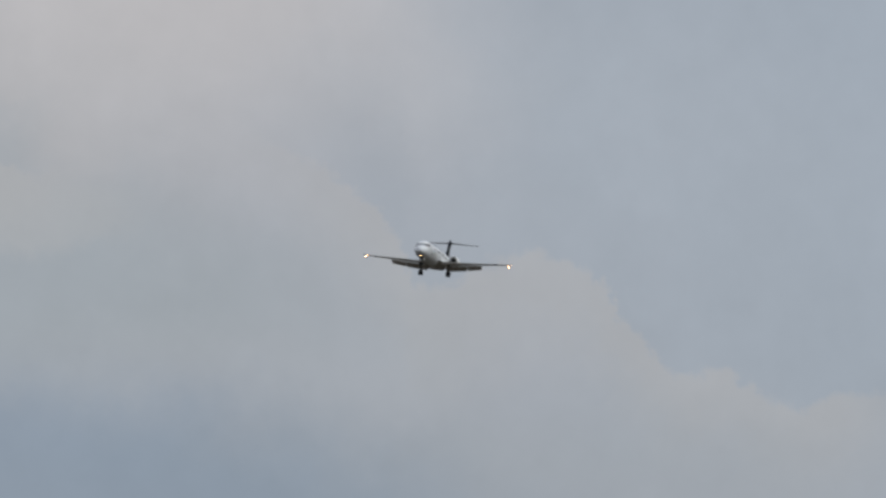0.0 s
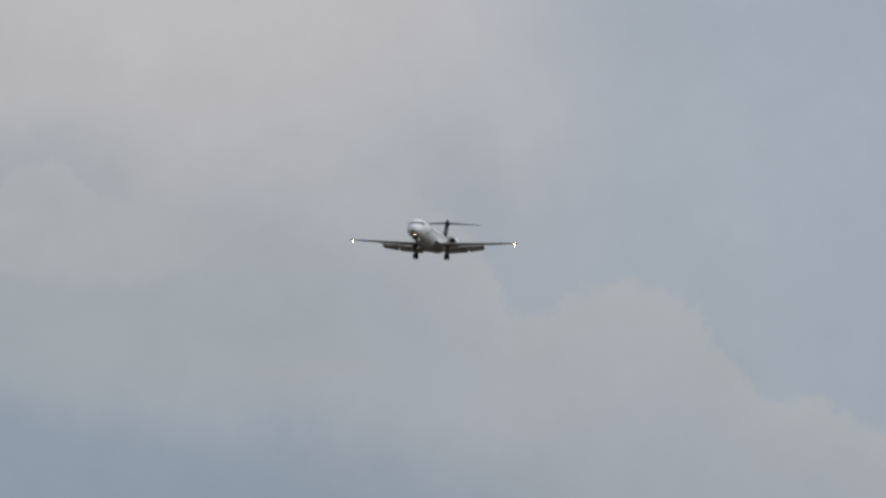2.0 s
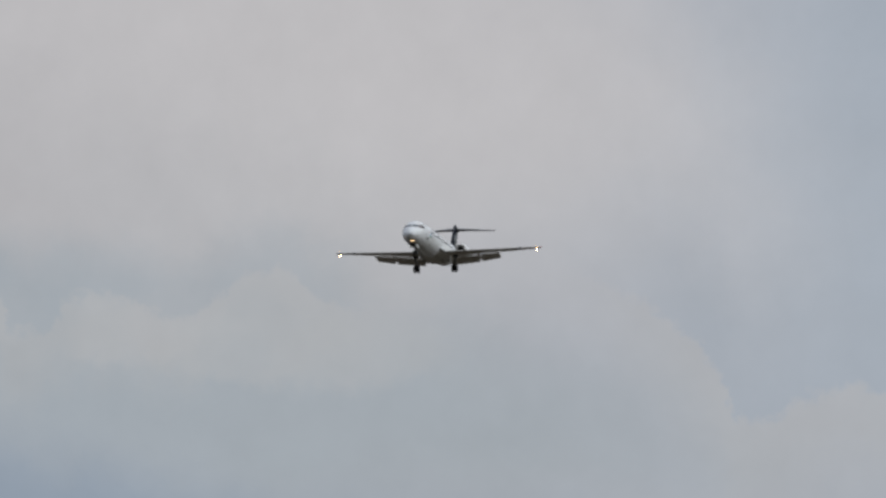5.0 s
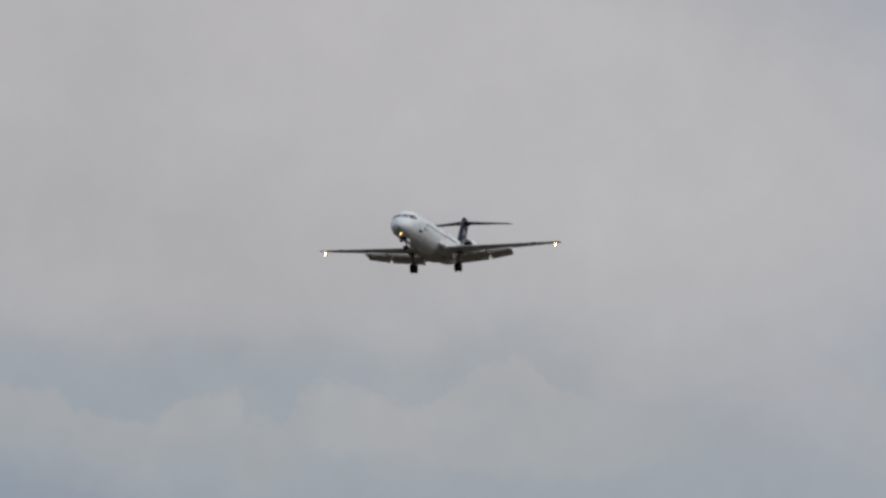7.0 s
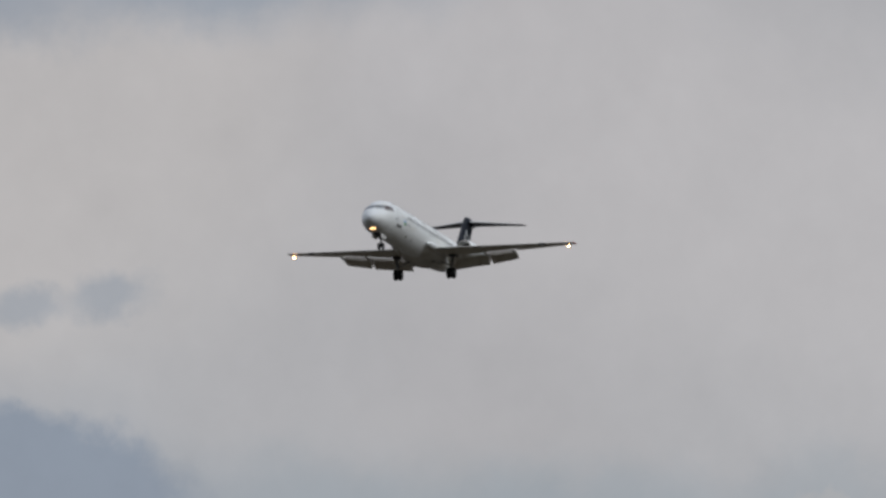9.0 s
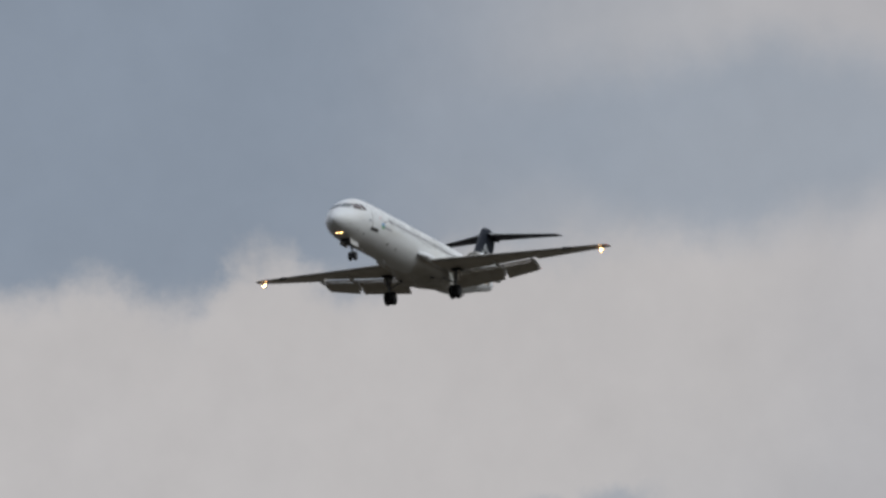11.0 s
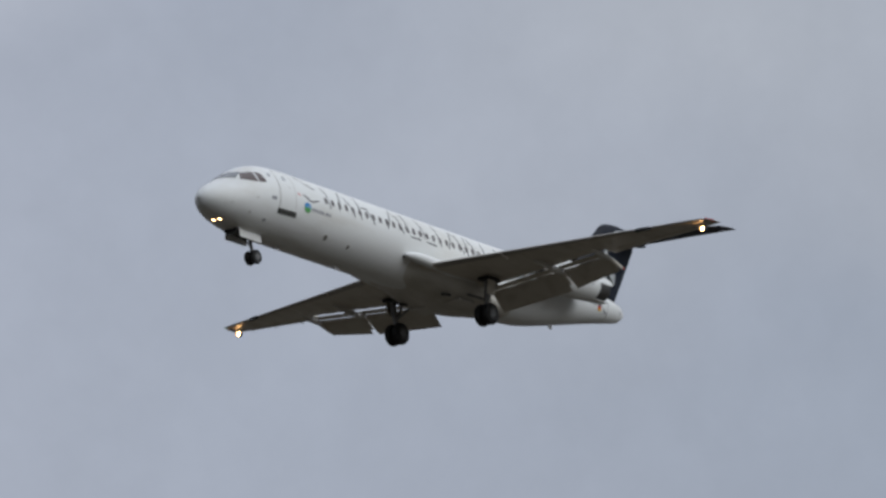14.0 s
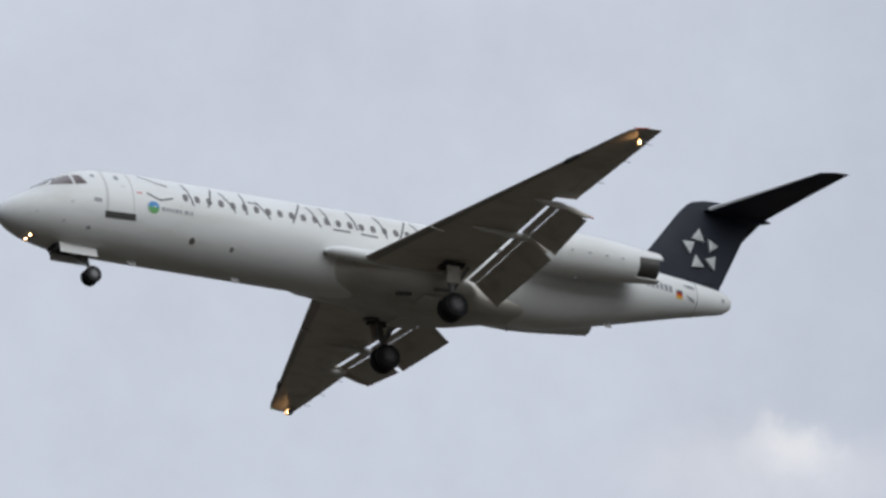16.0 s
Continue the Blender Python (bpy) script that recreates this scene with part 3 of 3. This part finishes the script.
def wing(plane, s):
    def station(y, shrink=1.0):
        c = lead(y) - trail(y)
        return (P3(lead(y), s * y, wing_low(y) + 0.05), P3(trail(y), s * y, wing_low(y) + 0.06), 0.105 * c * shrink, UP)

    inner = []
    for y in (1.2, 2.0, 3.2, 4.6, 6.0, 7.4, 8.42):
        le, te, th, up = station(y)
        k = (lead(y) + 19.20) / (lead(y) - trail(y))
        inner.append((le, te, th, up, k))
    rings = []
    n = 14
    for le, te, th, up, k in inner:
        half = lambda q: th * 2.97 * (0.2969 * math.sqrt(q) - 0.126 * q - 0.3516 * q * q + 0.2843 * q**3 - 0.1036 * q**4)
        qs = [k * (1 - math.cos(math.pi * i / n)) / 2 for i in range(n + 1)]
        rings.append([le + (te - le) * q + up * half(q) * 1.15 for q in reversed(qs)] + [le + (te - le) * q - up * half(q) * 0.85 for q in qs[1:]])
    tip = (P3(-19.75, s * 14.0, wing_low(14.0) + 0.05), P3(-20.46, s * 14.04, wing_low(14.0) + 0.06), 0.03, UP)
    outer = foil([station(8.44), station(9.0), station(10.5), station(12.0), station(13.2), station(13.72, 0.8), tip], 14)
    w = part("wing", join(loft(rings), outer), WINGGREY, plane, "grey swept wing, stained underneath")
    # bare metal leading edge skin
    edge_rings = []
    for y in (2.1, 4, 6, 8, 10, 12, 13.4):
        le, te, th, up = station(y)
        half = lambda q: th * 2.97 * (0.2969 * math.sqrt(q) - 0.126 * q - 0.3516 * q * q + 0.2843 * q**3) + 0.008
        qs = [0.07, 0.04, 0.02, 0.006, 0.0]
        c = (te - le)
        pts = [le + c * q + up * half(q) * 1.15 for q in qs] + [le + c * q - up * half(q) * 0.85 for q in reversed(qs[:-1])]
        pts[4] = le - c.normalized() * 0.012
        edge_rings.append(pts)
    part("leading_edge", loft(edge_rings), EDGE, w, "dull metal leading edge")
    # drooped double slotted flaps
    for y0, y1, le0, le1, te0, te1 in ((1.80, 5.60, -19.56, -19.58, (-20.44, -2.0), (-20.62, -1.62)), (5.92, 8.30, -19.58, -19.60, (-20.60, -1.56), (-20.58, -1.18))):
        up = Vector((0.6, 0, 0.8))
        ya, yb = (y0 - 0.0, y1 + 0.10) if y0 < 3 else (y0 - 0.10, y1)
        f0 = (P3(le0, s * ya, wing_low(y0) - 0.20), P3(te0[0], s * y0, te0[1]), 0.17, up)
        f1 = (P3(le1, s * yb, wing_low(y1) - 0.165), P3(te1[0], s * y1, te1[1]), 0.14, up)
        flap = part("flap", foil([f0, f1], 10), FLAPGREY, w, "lowered grey trailing edge flap")
        v0 = (P3(-19.27, s * ya, wing_low(y0) - 0.06), P3(-19.57, s * ya, wing_low(y0) - 0.168), 0.05, up)
        v1 = (P3(-19.29, s * yb, wing_low(y1) - 0.045), P3(-19.59, s * yb, wing_low(y1) - 0.143), 0.05, up)
        part("flap_vane", foil([v0, v1], 8), FLAPGREY, w, "narrow grey flap vane")
    # track fairings: a slim canoe under the wing, its tail hinged down with the flap
    for y, x0, x1, x2, drop, r in ((5.76, -17.1, -19.45, -20.38, 0.52, 0.14), (8.36, -18.2, -19.5, -20.75, 0.34, 0.14)):
        z = wing_low(y)
        path = [(x0, -0.16, 0.02), (lerp(x0, x1, 0.25), -0.22, 0.55), (lerp(x0, x1, 0.6), -0.25, 0.9), (x1, -0.26, 1.0)]
        fore = part("flap_fairing", tube([P3(x, s * y, z + d) for x, d, k in path] + [P3(x1 - 0.22, s * y, z - 0.28 - drop * 0.08)],
                                         [(r * k * 0.8, r * k) for x, d, k in path] + [(r * 0.5, r * 0.6)], 14), PALE, w, "pale slim flap track fairing")
        part("fairing_tail", tube([P3(x1 - 0.08, s * y, z - 0.27), P3(lerp(x1, x2, 0.35), s * y, z - 0.28 - drop * 0.22), P3(lerp(x1, x2, 0.62), s * y, z - 0.26 - drop * 0.56), P3(lerp(x1, x2, 0.86), s * y, z - 0.22 - drop * 0.88), P3(x2, s * y, z - 0.16 - drop)],
                                  [(r * 0.6, r * 0.7), (r * 0.6, r * 0.9), (r * 0.55, r * 0.85), (r * 0.45, r * 0.7), (0.03, 0.04)], 14), FLAPGREY, fore, "grey drooped fairing tail")
        if y < 6:
            part("hinge_bracket", box(P3(x1 - 0.26, s * y - 0.05, z - 0.30), P3(x1 + 0.10, s * y + 0.05, z - 0.02), 0.015), SILL, fore, "dark hinge bracket")
    # faint access panels and seams under the wing
    for y, k, long, wide in ((3.4, 0.42, 0.55, 0.30), (4.6, 0.36, 0.5, 0.26), (6.6, 0.40, 0.45, 0.24), (7.8, 0.38, 0.45, 0.22), (9.2, 0.42, 0.4, 0.2), (10.6, 0.42, 0.36, 0.18), (11.9, 0.44, 0.32, 0.16)):
        le, te, th, up = station(y)
        half = lambda q: th * 2.97 * (0.2969 * math.sqrt(q) - 0.126 * q - 0.3516 * q * q + 0.2843 * q**3 - 0.1036 * q**4)
        mid = le + (te - le) * k - up * (half(k) * 0.85)
        part("access_panel", box(mid - Vector((long / 2, wide / 2, 0.004)), mid + Vector((long / 2, wide / 2, 0.02)), 0.003, (s * 4.3, 0, s * -12)), FLAPGREY, w)
    part("navigation_mark", tube([P3(-20.7, s * 8.36, wing_low(8.36) - 0.52), P3(-20.86, s * 8.36, wing_low(8.36) - 0.56)], [0.04, 0.02], 8), RED, w, "red fairing tip")
    part("aileron", foil([(P3(lerp(lead(9), trail(9), 0.74), s * 9.0, wing_low(9.0) + 0.02), P3(trail(9) - 0.02, s * 9.0, wing_low(9.0) + 0.05), 0.11, UP), (P3(lerp(lead(13), trail(13), 0.72), s * 13.0, wing_low(13.0) + 0.03), P3(trail(13) - 0.02, s * 13.0, wing_low(13.0) + 0.05), 0.07, UP)], 8), FLAPGREY, w)
    # stall fence on the leading edge and small fittings
    part("stall_strip", tube([P3(lead(10.85) - 0.02, s * 10.85, wing_low(10.85)), P3(lead(11.05) - 0.0, s * 11.05, wing_low(11.05)), P3(lead(11.45), s * 11.45, wing_low(11.45)), P3(lead(11.6) - 0.02, s * 11.6, wing_low(11.6))], [(0.05, 0.06), (0.08, 0.10), (0.07, 0.09), (0.04, 0.05)], 8), DARK, w, "dark leading edge fitting")
    part("stall_strip", tube([P3(lead(5.0) + 0.03, s * 5.0, wing_low(5.0)), P3(lead(5.0) - 0.5, s * 5.05, wing_low(5.0) - 0.14)], [0.03, 0.04], 8), FLAPGREY, w)
    for y in (9.9, 11.6, 13.0):
        part("static_wick", tube([P3(trail(y), s * y, wing_low(y) + 0.05), P3(trail(y) - 0.28, s * y, wing_low(y) + 0.03)], 0.010, 6), SILL, w)
    # extended landing lamp below the tip
    at = lambda x, r: [P3(x, s * 13.41 + r * math.cos(2 * math.pi * i / 16), wing_low(13.41) - 0.19 + r * math.sin(2 * math.pi * i / 16)) for i in range(16)]
    # the unseen hood is added to keep the lens from lighting the wing
    lamp = part("landing_light", loft([at(-20.1, 0.05), at(-20.0, 0.125), at(-19.80, 0.135), at(-19.80, 0.125), at(-19.90, 0.115)], (True, False)), STEEL, w, "extended landing light, hood added to block spill")
    part("lens", loft([at(-19.90, 0.104), at(-19.885, 0.086), at(-19.878, 0.02)]), LAMP, lamp, "lit warm white lens")
    part("strut", tube([P3(-20.05, s * 13.41, wing_low(13.41) - 0.15), P3(-20.1, s * 13.41, wing_low(13.41) + 0.03)], 0.03, 8), STEEL, lamp)
    part("tip_light", tube([P3(-19.35, s * 13.86, wing_low(13.8) + 0.06), P3(-19.9, s * 14.02, wing_low(14) + 0.06)], [0.03, 0.02], 8), NAVRED if s == 1 else GREEN, w)


def engine(plane, s):
    Y, Z = s * 2.62, 0.33
    prof = [(-21.9, 0.60), (-21.82, 0.66), (-21.95, 0.74), (-22.3, 0.81), (-22.9, 0.86), (-23.8, 0.88), (-24.6, 0.85), (-25.4, 0.79), (-26.25, 0.71)]
    ring = lambda x, r, z=Z: [P3(x, Y + r * math.cos(2 * math.pi * i / 32), z + r * math.sin(2 * math.pi * i / 32)) for i in range(32)]
    rings = [ring(-22.8, 0.54), ring(-22.3, 0.56)] + [ring(x, r) for x, r in prof]
    nac = part("engine", loft(rings, (True, True)), WHITE, plane, "white rear engine nacelle, sooty aft")
    part("fan", tube([P3(-22.76, Y, Z), P3(-22.70, Y, Z), P3(-22.35, Y, Z)], [0.53, 0.52, 0.04], 24), DARK, nac, "dark fan face")
    part("intake_lip", loft([ring(-21.93, 0.595), ring(-21.85, 0.615), ring(-21.805, 0.66), ring(-21.85, 0.715), ring(-22.0, 0.76)], (False, False)), EDGE, nac, "dull metal intake lip")
    part("exhaust", loft([ring(-26.1, 0.675), ring(-26.8, 0.61), ring(-27.25, 0.56), ring(-27.25, 0.51), ring(-26.7, 0.46)], (True, True)), HOT, nac, "dark exhaust nozzle")
    for top in (1, -1):
        grid = []
        for i in range(7):
            x = lerp(-26.1, -27.42, i / 6)
            r = lerp(0.72, 0.61, i / 6)
            span = 52 - 8 * (i / 6) ** 2
            grid.append([P3(x, Y + top * r * math.sin(radians(a)) * s, Z + top * r * math.cos(radians(a))) for a in [30 + lerp(-span, span, j / 8) for j in range(9)]])
        part("thrust_reverser", patch(grid, Vector((0, s * top * 0.5, top * 0.87)), 0.05), WHITE, nac, "white thrust reverser door")
    part("pylon", foil([(P3(-22.9, s * 1.35, 0.42), P3(-27.2, s * 1.0, 0.40), 0.34, UP), (P3(-23.1, s * 2.1, 0.38), P3(-26.9, s * 2.1, 0.36), 0.30, UP)], 10), WHITE, nac)
    for x in (-23.0, -23.8, -24.6, -25.3):
        part("latch", tube([P3(x, Y + s * 0.86, Z - 0.22), P3(x - 0.10, Y + s * 0.86, Z - 0.22)], 0.025, 6), FAINT, nac)
    part("drain", tube([P3(-23.6, Y, Z - 0.86), P3(-23.7, Y, Z - 1.0)], [0.05, 0.03], 8), FAINT, nac)


def tail(plane):
    side_up = Vector((0, 1, 0))
    sec = [(-26.9, 0.9, -32.0, 0.30), (-27.95, 1.35, -32.2, 0.42), (-28.82, 2.38, -32.78, 0.40), (-29.7, 3.39, -33.32, 0.37), (-30.6, 4.43, -33.98, 0.34), (-31.05, 4.86, -34.3, 0.32)]
    rings = [(P3(a, 0, z), P3(b, 0, z), th, side_up) for a, z, b, th in sec]
    rings.append((P3(-31.35, 0, 5.03), P3(-34.3, 0, 4.98), 0.26, side_up))
    rings.append((P3(-31.9, 0, 5.15), P3(-34.1, 0, 5.06), 0.16, side_up))
    rings.append((P3(-32.5, 0, 5.19), P3(-33.6, 0, 5.12), 0.06, side_up))
    fin = part("fin", foil(rings, 14), NAVY, plane, "blackish blue swept tail fin")
    part("dorsal_fillet", foil([(P3(-25.6, 0, 1.45), P3(-30, 0, 1.2), 0.4, side_up), (P3(-27.6, 0, 1.68), P3(-30, 0, 1.6), 0.36, side_up)], 10), WHITE, fin)
    part("rudder", foil([(P3(-31.10, 0, 1.45), P3(-32.27, 0, 1.45), 0.22, side_up), (P3(-32.85, 0, 4.2), P3(-33.90, 0, 4.2), 0.17, side_up)], 8), NAVY, fin)
    part("bullet", tube([P3(-33.4, 0, 4.62), P3(-34.0, 0, 4.64), P3(-34.6, 0, 4.66), P3(-35.02, 0, 4.67)], [0.22, 0.2, 0.13, 0.03], 14), NAVY, fin, "pointed tailplane bullet")
    # silver emblem of five folded triangles
    tris = (((-31.42, 3.83), (-30.95, 3.29), (-31.61, 3.17)), ((-30.48, 3.14), (-31.15, 3.17), (-30.85, 2.58)), ((-31.77, 3.42), (-32.24, 3.10), (-31.78, 2.78)),
            ((-31.09, 2.64), (-30.81, 2.01), (-31.45, 2.09)), ((-31.50, 2.49), (-32.06, 2.67), (-31.92, 1.99)))
    for s in (1, -1):
        for t in tris:
            bm = bmesh.new()
            pts = [P3(x, s * 0.205, z) for x, z in t]
            mid = sum(pts, Vector()) / 3
            pts = [mid.lerp(p, 0.88) for p in pts]
            mid.y = s * 0.235
            vs = [bm.verts.new(p) for p in pts]
            low = [bm.verts.new(p - Vector((0, s * 0.12, 0))) for p in pts]
            m = bm.verts.new(mid)
            for i in range(3):
                j = (i + 1) % 3
                bm.faces.new((vs[i], vs[j], m))
                bm.faces.new((vs[i], vs[j], low[j], low[i]))
            bm.faces.new(low)
            part("emblem", bm, SILVER, fin, "silver grey triangle emblem", flat=True)
    for s in (1, -1):
        z = 4.63
        stab = part("tailplane", foil([(P3(-31.70, s * 0.05, z), P3(-34.70, s * 0.05, z + 0.05), 0.27, UP), (P3(-31.9, s * 0.4, z), P3(-34.74, s * 0.4, z + 0.05), 0.26, UP), (P3(-33.2, s * 2.85, z + 0.01), P3(-35.12, s * 2.85, z + 0.06), 0.18, UP), (P3(-34.22, s * 4.80, z + 0.02), P3(-35.47, s * 4.8, z + 0.06), 0.10, UP), (P3(-34.75, s * 5.0, z + 0.03), P3(-35.53, s * 5.02, z + 0.06), 0.03, UP)], 12), NAVY, plane, "blackish tailplane half")
        part("leading_edge", tube([P3(-31.88, s * 0.36, z), P3(-31.92, s * 0.45, z), P3(-33.21, s * 2.85, z + 0.01), P3(-34.20, s * 4.74, z + 0.02)], [(0.06, 0.06), (0.06, 0.085), (0.03, 0.04), (0.015, 0.02)], 10), BRIGHT, stab, "bright metal leading edge")


def wheel(parent, at, r, wide):
    """Tyre with its rim, standing on the axle at this place."""
    prof = [(-0.5, 0.58), (-0.5, 0.80), (-0.42, 0.93), (-0.22, 0.995), (0, 1.0), (0.22, 0.995), (0.42, 0.93), (0.5, 0.80), (0.5, 0.58)]
    rings = [[at + Vector((r * k * math.cos(2 * math.pi * i / 28), wide * w, r * k * math.sin(2 * math.pi * i / 28))) for i in range(28)] for w, k in prof]
    tyre = part("wheel", loft(rings), RUBBER, parent, "black rubber tyre")
    rings = [[at + Vector((r * k * math.cos(2 * math.pi * i / 20), wide * w, r * k * math.sin(2 * math.pi * i / 20))) for i in range(20)] for w, k in ((-0.53, 0.16), (-0.56, 0.30), (-0.47, 0.45), (-0.53, 0.56), (0.53, 0.56), (0.47, 0.45), (0.56, 0.30), (0.53, 0.16))]
    part("rim", loft(rings), RIMSTEEL, tyre, "grey metal wheel rim")


def gear(plane):
    nose = part("nose_gear", tube([P3(-3.55, 0, -1.35), P3(-3.66, 0, -1.9), P3(-3.78, 0, -2.35), P3(-3.81, 0, -2.56)], [0.085, 0.08, 0.06, 0.06], 12), STEEL, plane, "grey nose gear leg")
    part("axle", tube([P3(-3.81, -0.24, -2.53), P3(-3.81, 0.24, -2.53)], 0.05, 10), STEEL, nose)
    part("drag_brace", tube([P3(-2.6, 0, -1.5), P3(-3.68, 0, -2.05)], 0.04, 8), STEEL, nose)
    part("torque_link", tube([P3(-3.68, 0, -2.05), P3(-4.0, 0, -2.25), P3(-3.84, 0, -2.48)], 0.03, 8), STEEL, nose)
    for s in (1, -1):
        wheel(nose, P3(-3.81, s * 0.19, -2.53), 0.33, 0.18)
        part("gear_door", box(P3(-3.90, s * 0.40 - 0.015, -1.93), P3(-2.35, s * 0.40 + 0.015, -1.44), 0.012, (s * 6, 0, 0)), WHITE, plane, "white open nose gear door")
        lamp = part("taxi_light", tube([P3(-1.45, s * 0.17, -1.27), P3(-1.26, s * 0.17, -1.29)], [0.10, 0.10], 12), STEEL, plane)
        bm = bmesh.new()
        bmesh.ops.create_uvsphere(bm, u_segments=12, v_segments=8, radius=0.06)
        bmesh.ops.translate(bm, verts=bm.verts[:], vec=P3(-1.25, s * 0.17, -1.29))
        part("lens", bm, NOSELAMP, lamp, "lit warm white lens")
    part("wheel_well", box(P3(-3.9, -0.36, -1.655), P3(-2.2, 0.36, -1.5), 0.03), DARK, nose, "dark open nose wheel bay")
    part("gear_door", box(P3(-2.30, -0.30, -1.80), P3(-2.26, 0.30, -1.54), 0.01, (0, -10, 0)), SILL, plane)
    for s in (1, -1):
        y = 2.58
        leg = part("main_gear", tube([P3(-17.85, s * 2.75, -1.0), P3(-17.9, s * 2.68, -1.7), P3(-17.93, s * y, -2.3), P3(-17.93, s * y, -2.76)], [0.15, 0.14, 0.10, 0.10], 14), STEEL, plane, "dark grey main gear leg")
        part("axle", tube([P3(-17.93, s * (y - 0.36), -2.74), P3(-17.93, s * (y + 0.36), -2.74)], 0.075, 12), STEEL, leg)
        part("side_brace", tube([P3(-17.8, s * 1.5, -1.55), P3(-17.92, s * 2.62, -2.05)], 0.06, 8), STEEL, leg)
        part("drag_brace", tube([P3(-18.7, s * 2.75, -1.05), P3(-17.95, s * 2.62, -2.1)], 0.055, 8), STEEL, leg)
        part("torque_link", tube([P3(-17.95, s * y, -2.05), P3(-18.3, s * y, -2.35), P3(-17.98, s * y, -2.66)], 0.045, 8), STEEL, leg)
        for d in (-1, 1):
            wheel(leg, P3(-17.93, s * (y + d * 0.225), -2.74), 0.52, 0.33)
        part("gear_door", box(P3(-18.2, s * 2.92 - 0.02, -1.85), P3(-17.6, s * 2.92 + 0.02, -1.0), 0.02, (s * -8, 0, 0)), FLAPGREY, plane, "grey main gear leg door")
        part("wheel_well", box(P3(-18.4, s * 2.75 - 0.35, wing_low(2.75) - 0.25), P3(-17.5, s * 2.75 + 0.35, wing_low(2.75) - 0.1), 0.04), DARK, leg)


airliner = tagged(new("airliner"), "white twin-jet airliner with black T-tail, wheels down, flying", "airplane")
fuselage(airliner)
for hand in (1, -1):
    wing(airliner, hand)
    engine(airliner, hand)
tail(airliner)
gear(airliner)


def motions():
    """The airliner's approach past the viewer."""
    walk(airliner, [
        (0, pose(-1123.57, -163.51, 123.81, -5.06, -0.59, -0.81)),
        (0.5, pose(-1089.02, -162.47, 122.07, -4.22, -0.59, -0.74)),
        (1, pose(-1055.32, -161.58, 120.42, -3.50, -0.60, -0.66)),
        (1.5, pose(-1022.33, -160.83, 118.85, -2.92, -0.61, -0.51)),
        (2, pose(-989.92, -160.20, 117.34, -2.34, -0.63, -0.34)),
        (2.5, pose(-958.00, -159.70, 115.88, -1.63, -0.65, -0.16)),
        (3, pose(-926.48, -159.30, 114.48, -0.88, -0.64, -0.01)),
        (3.5, pose(-895.27, -159.00, 113.12, -0.29, -0.65, 0.11)),
        (4, pose(-864.32, -158.79, 111.80, -0.07, -0.69, 0.23)),
        (4.2, pose(-852.07, -158.75, 111.29, 0.01, -0.70, 0.28)),
        (4.7, pose(-821.01, -159.51, 109.98, 0.25, -0.64, 0.34)),
        (5.2, pose(-789.52, -160.18, 108.64, 0.56, -0.48, 0.28)),
        (5.75, pose(-754.15, -160.84, 107.05, 0.79, -0.28, 0.15)),
        (6.3, pose(-717.83, -161.24, 105.34, 0.73, -0.18, 0.07)),
        (6.5, pose(-704.44, -161.14, 104.69, 0.62, -0.18, 0.04)),
        (7, pose(-671.50, -161.01, 103.11, 0.30, -0.20, 0.01)),
        (7.5, pose(-639.05, -160.98, 101.62, 0.05, -0.31, 0.06)),
        (8, pose(-607.09, -161.08, 100.20, -0.01, -0.42, 0.10)),
        (8.5, pose(-575.67, -161.34, 98.87, -0.06, -0.49, 0.10)),
        (9, pose(-544.78, -161.79, 97.66, -0.35, -0.57, 0.15)),
        (9.5, pose(-513.59, -162.20, 96.41, -0.23, -0.62, 0.22)),
        (10, pose(-482.19, -162.60, 95.15, 0.38, -0.59, 0.33)),
        (10.5, pose(-450.27, -162.87, 93.80, 1.16, -0.47, 0.40)),
        (10.9, pose(-424.20, -162.91, 92.63, 1.71, -0.32, 0.40)),
        (11.3, pose(-397.59, -162.73, 91.33, 2.12, -0.07, 0.32)),
        (11.5, pose(-384.11, -162.55, 90.64, 2.20, 0.04, 0.26)),
        (12, pose(-351.15, -162.41, 89.07, 2.22, 0.33, 0.20)),
        (12.5, pose(-318.69, -162.50, 87.62, 1.27, 0.45, 0.22)),
        (13, pose(-286.35, -162.67, 86.21, 0.59, 0.90, 0.03)),
        (13.5, pose(-253.85, -162.78, 84.78, 0.45, 1.38, -0.09)),
        (14, pose(-220.91, -162.60, 83.19, 0.95, 1.46, -0.24)),
        (14.5, pose(-188.15, -162.51, 81.65, 1.63, 1.38, 0.24)),
        (15, pose(-155.23, -162.23, 80.02, 3.12, 1.66, 0.30)),
        (15.2, pose(-143.06, -163.21, 79.89, 3.90, 2.26, 0.00)),
        (15.5, pose(-130.43, -172.52, 83.40, 3.96, 2.62, 0.45)),
        (16, pose(-112.31, -190.39, 88.22, 4.74, 2.63, -0.35)),
    ])


motions()
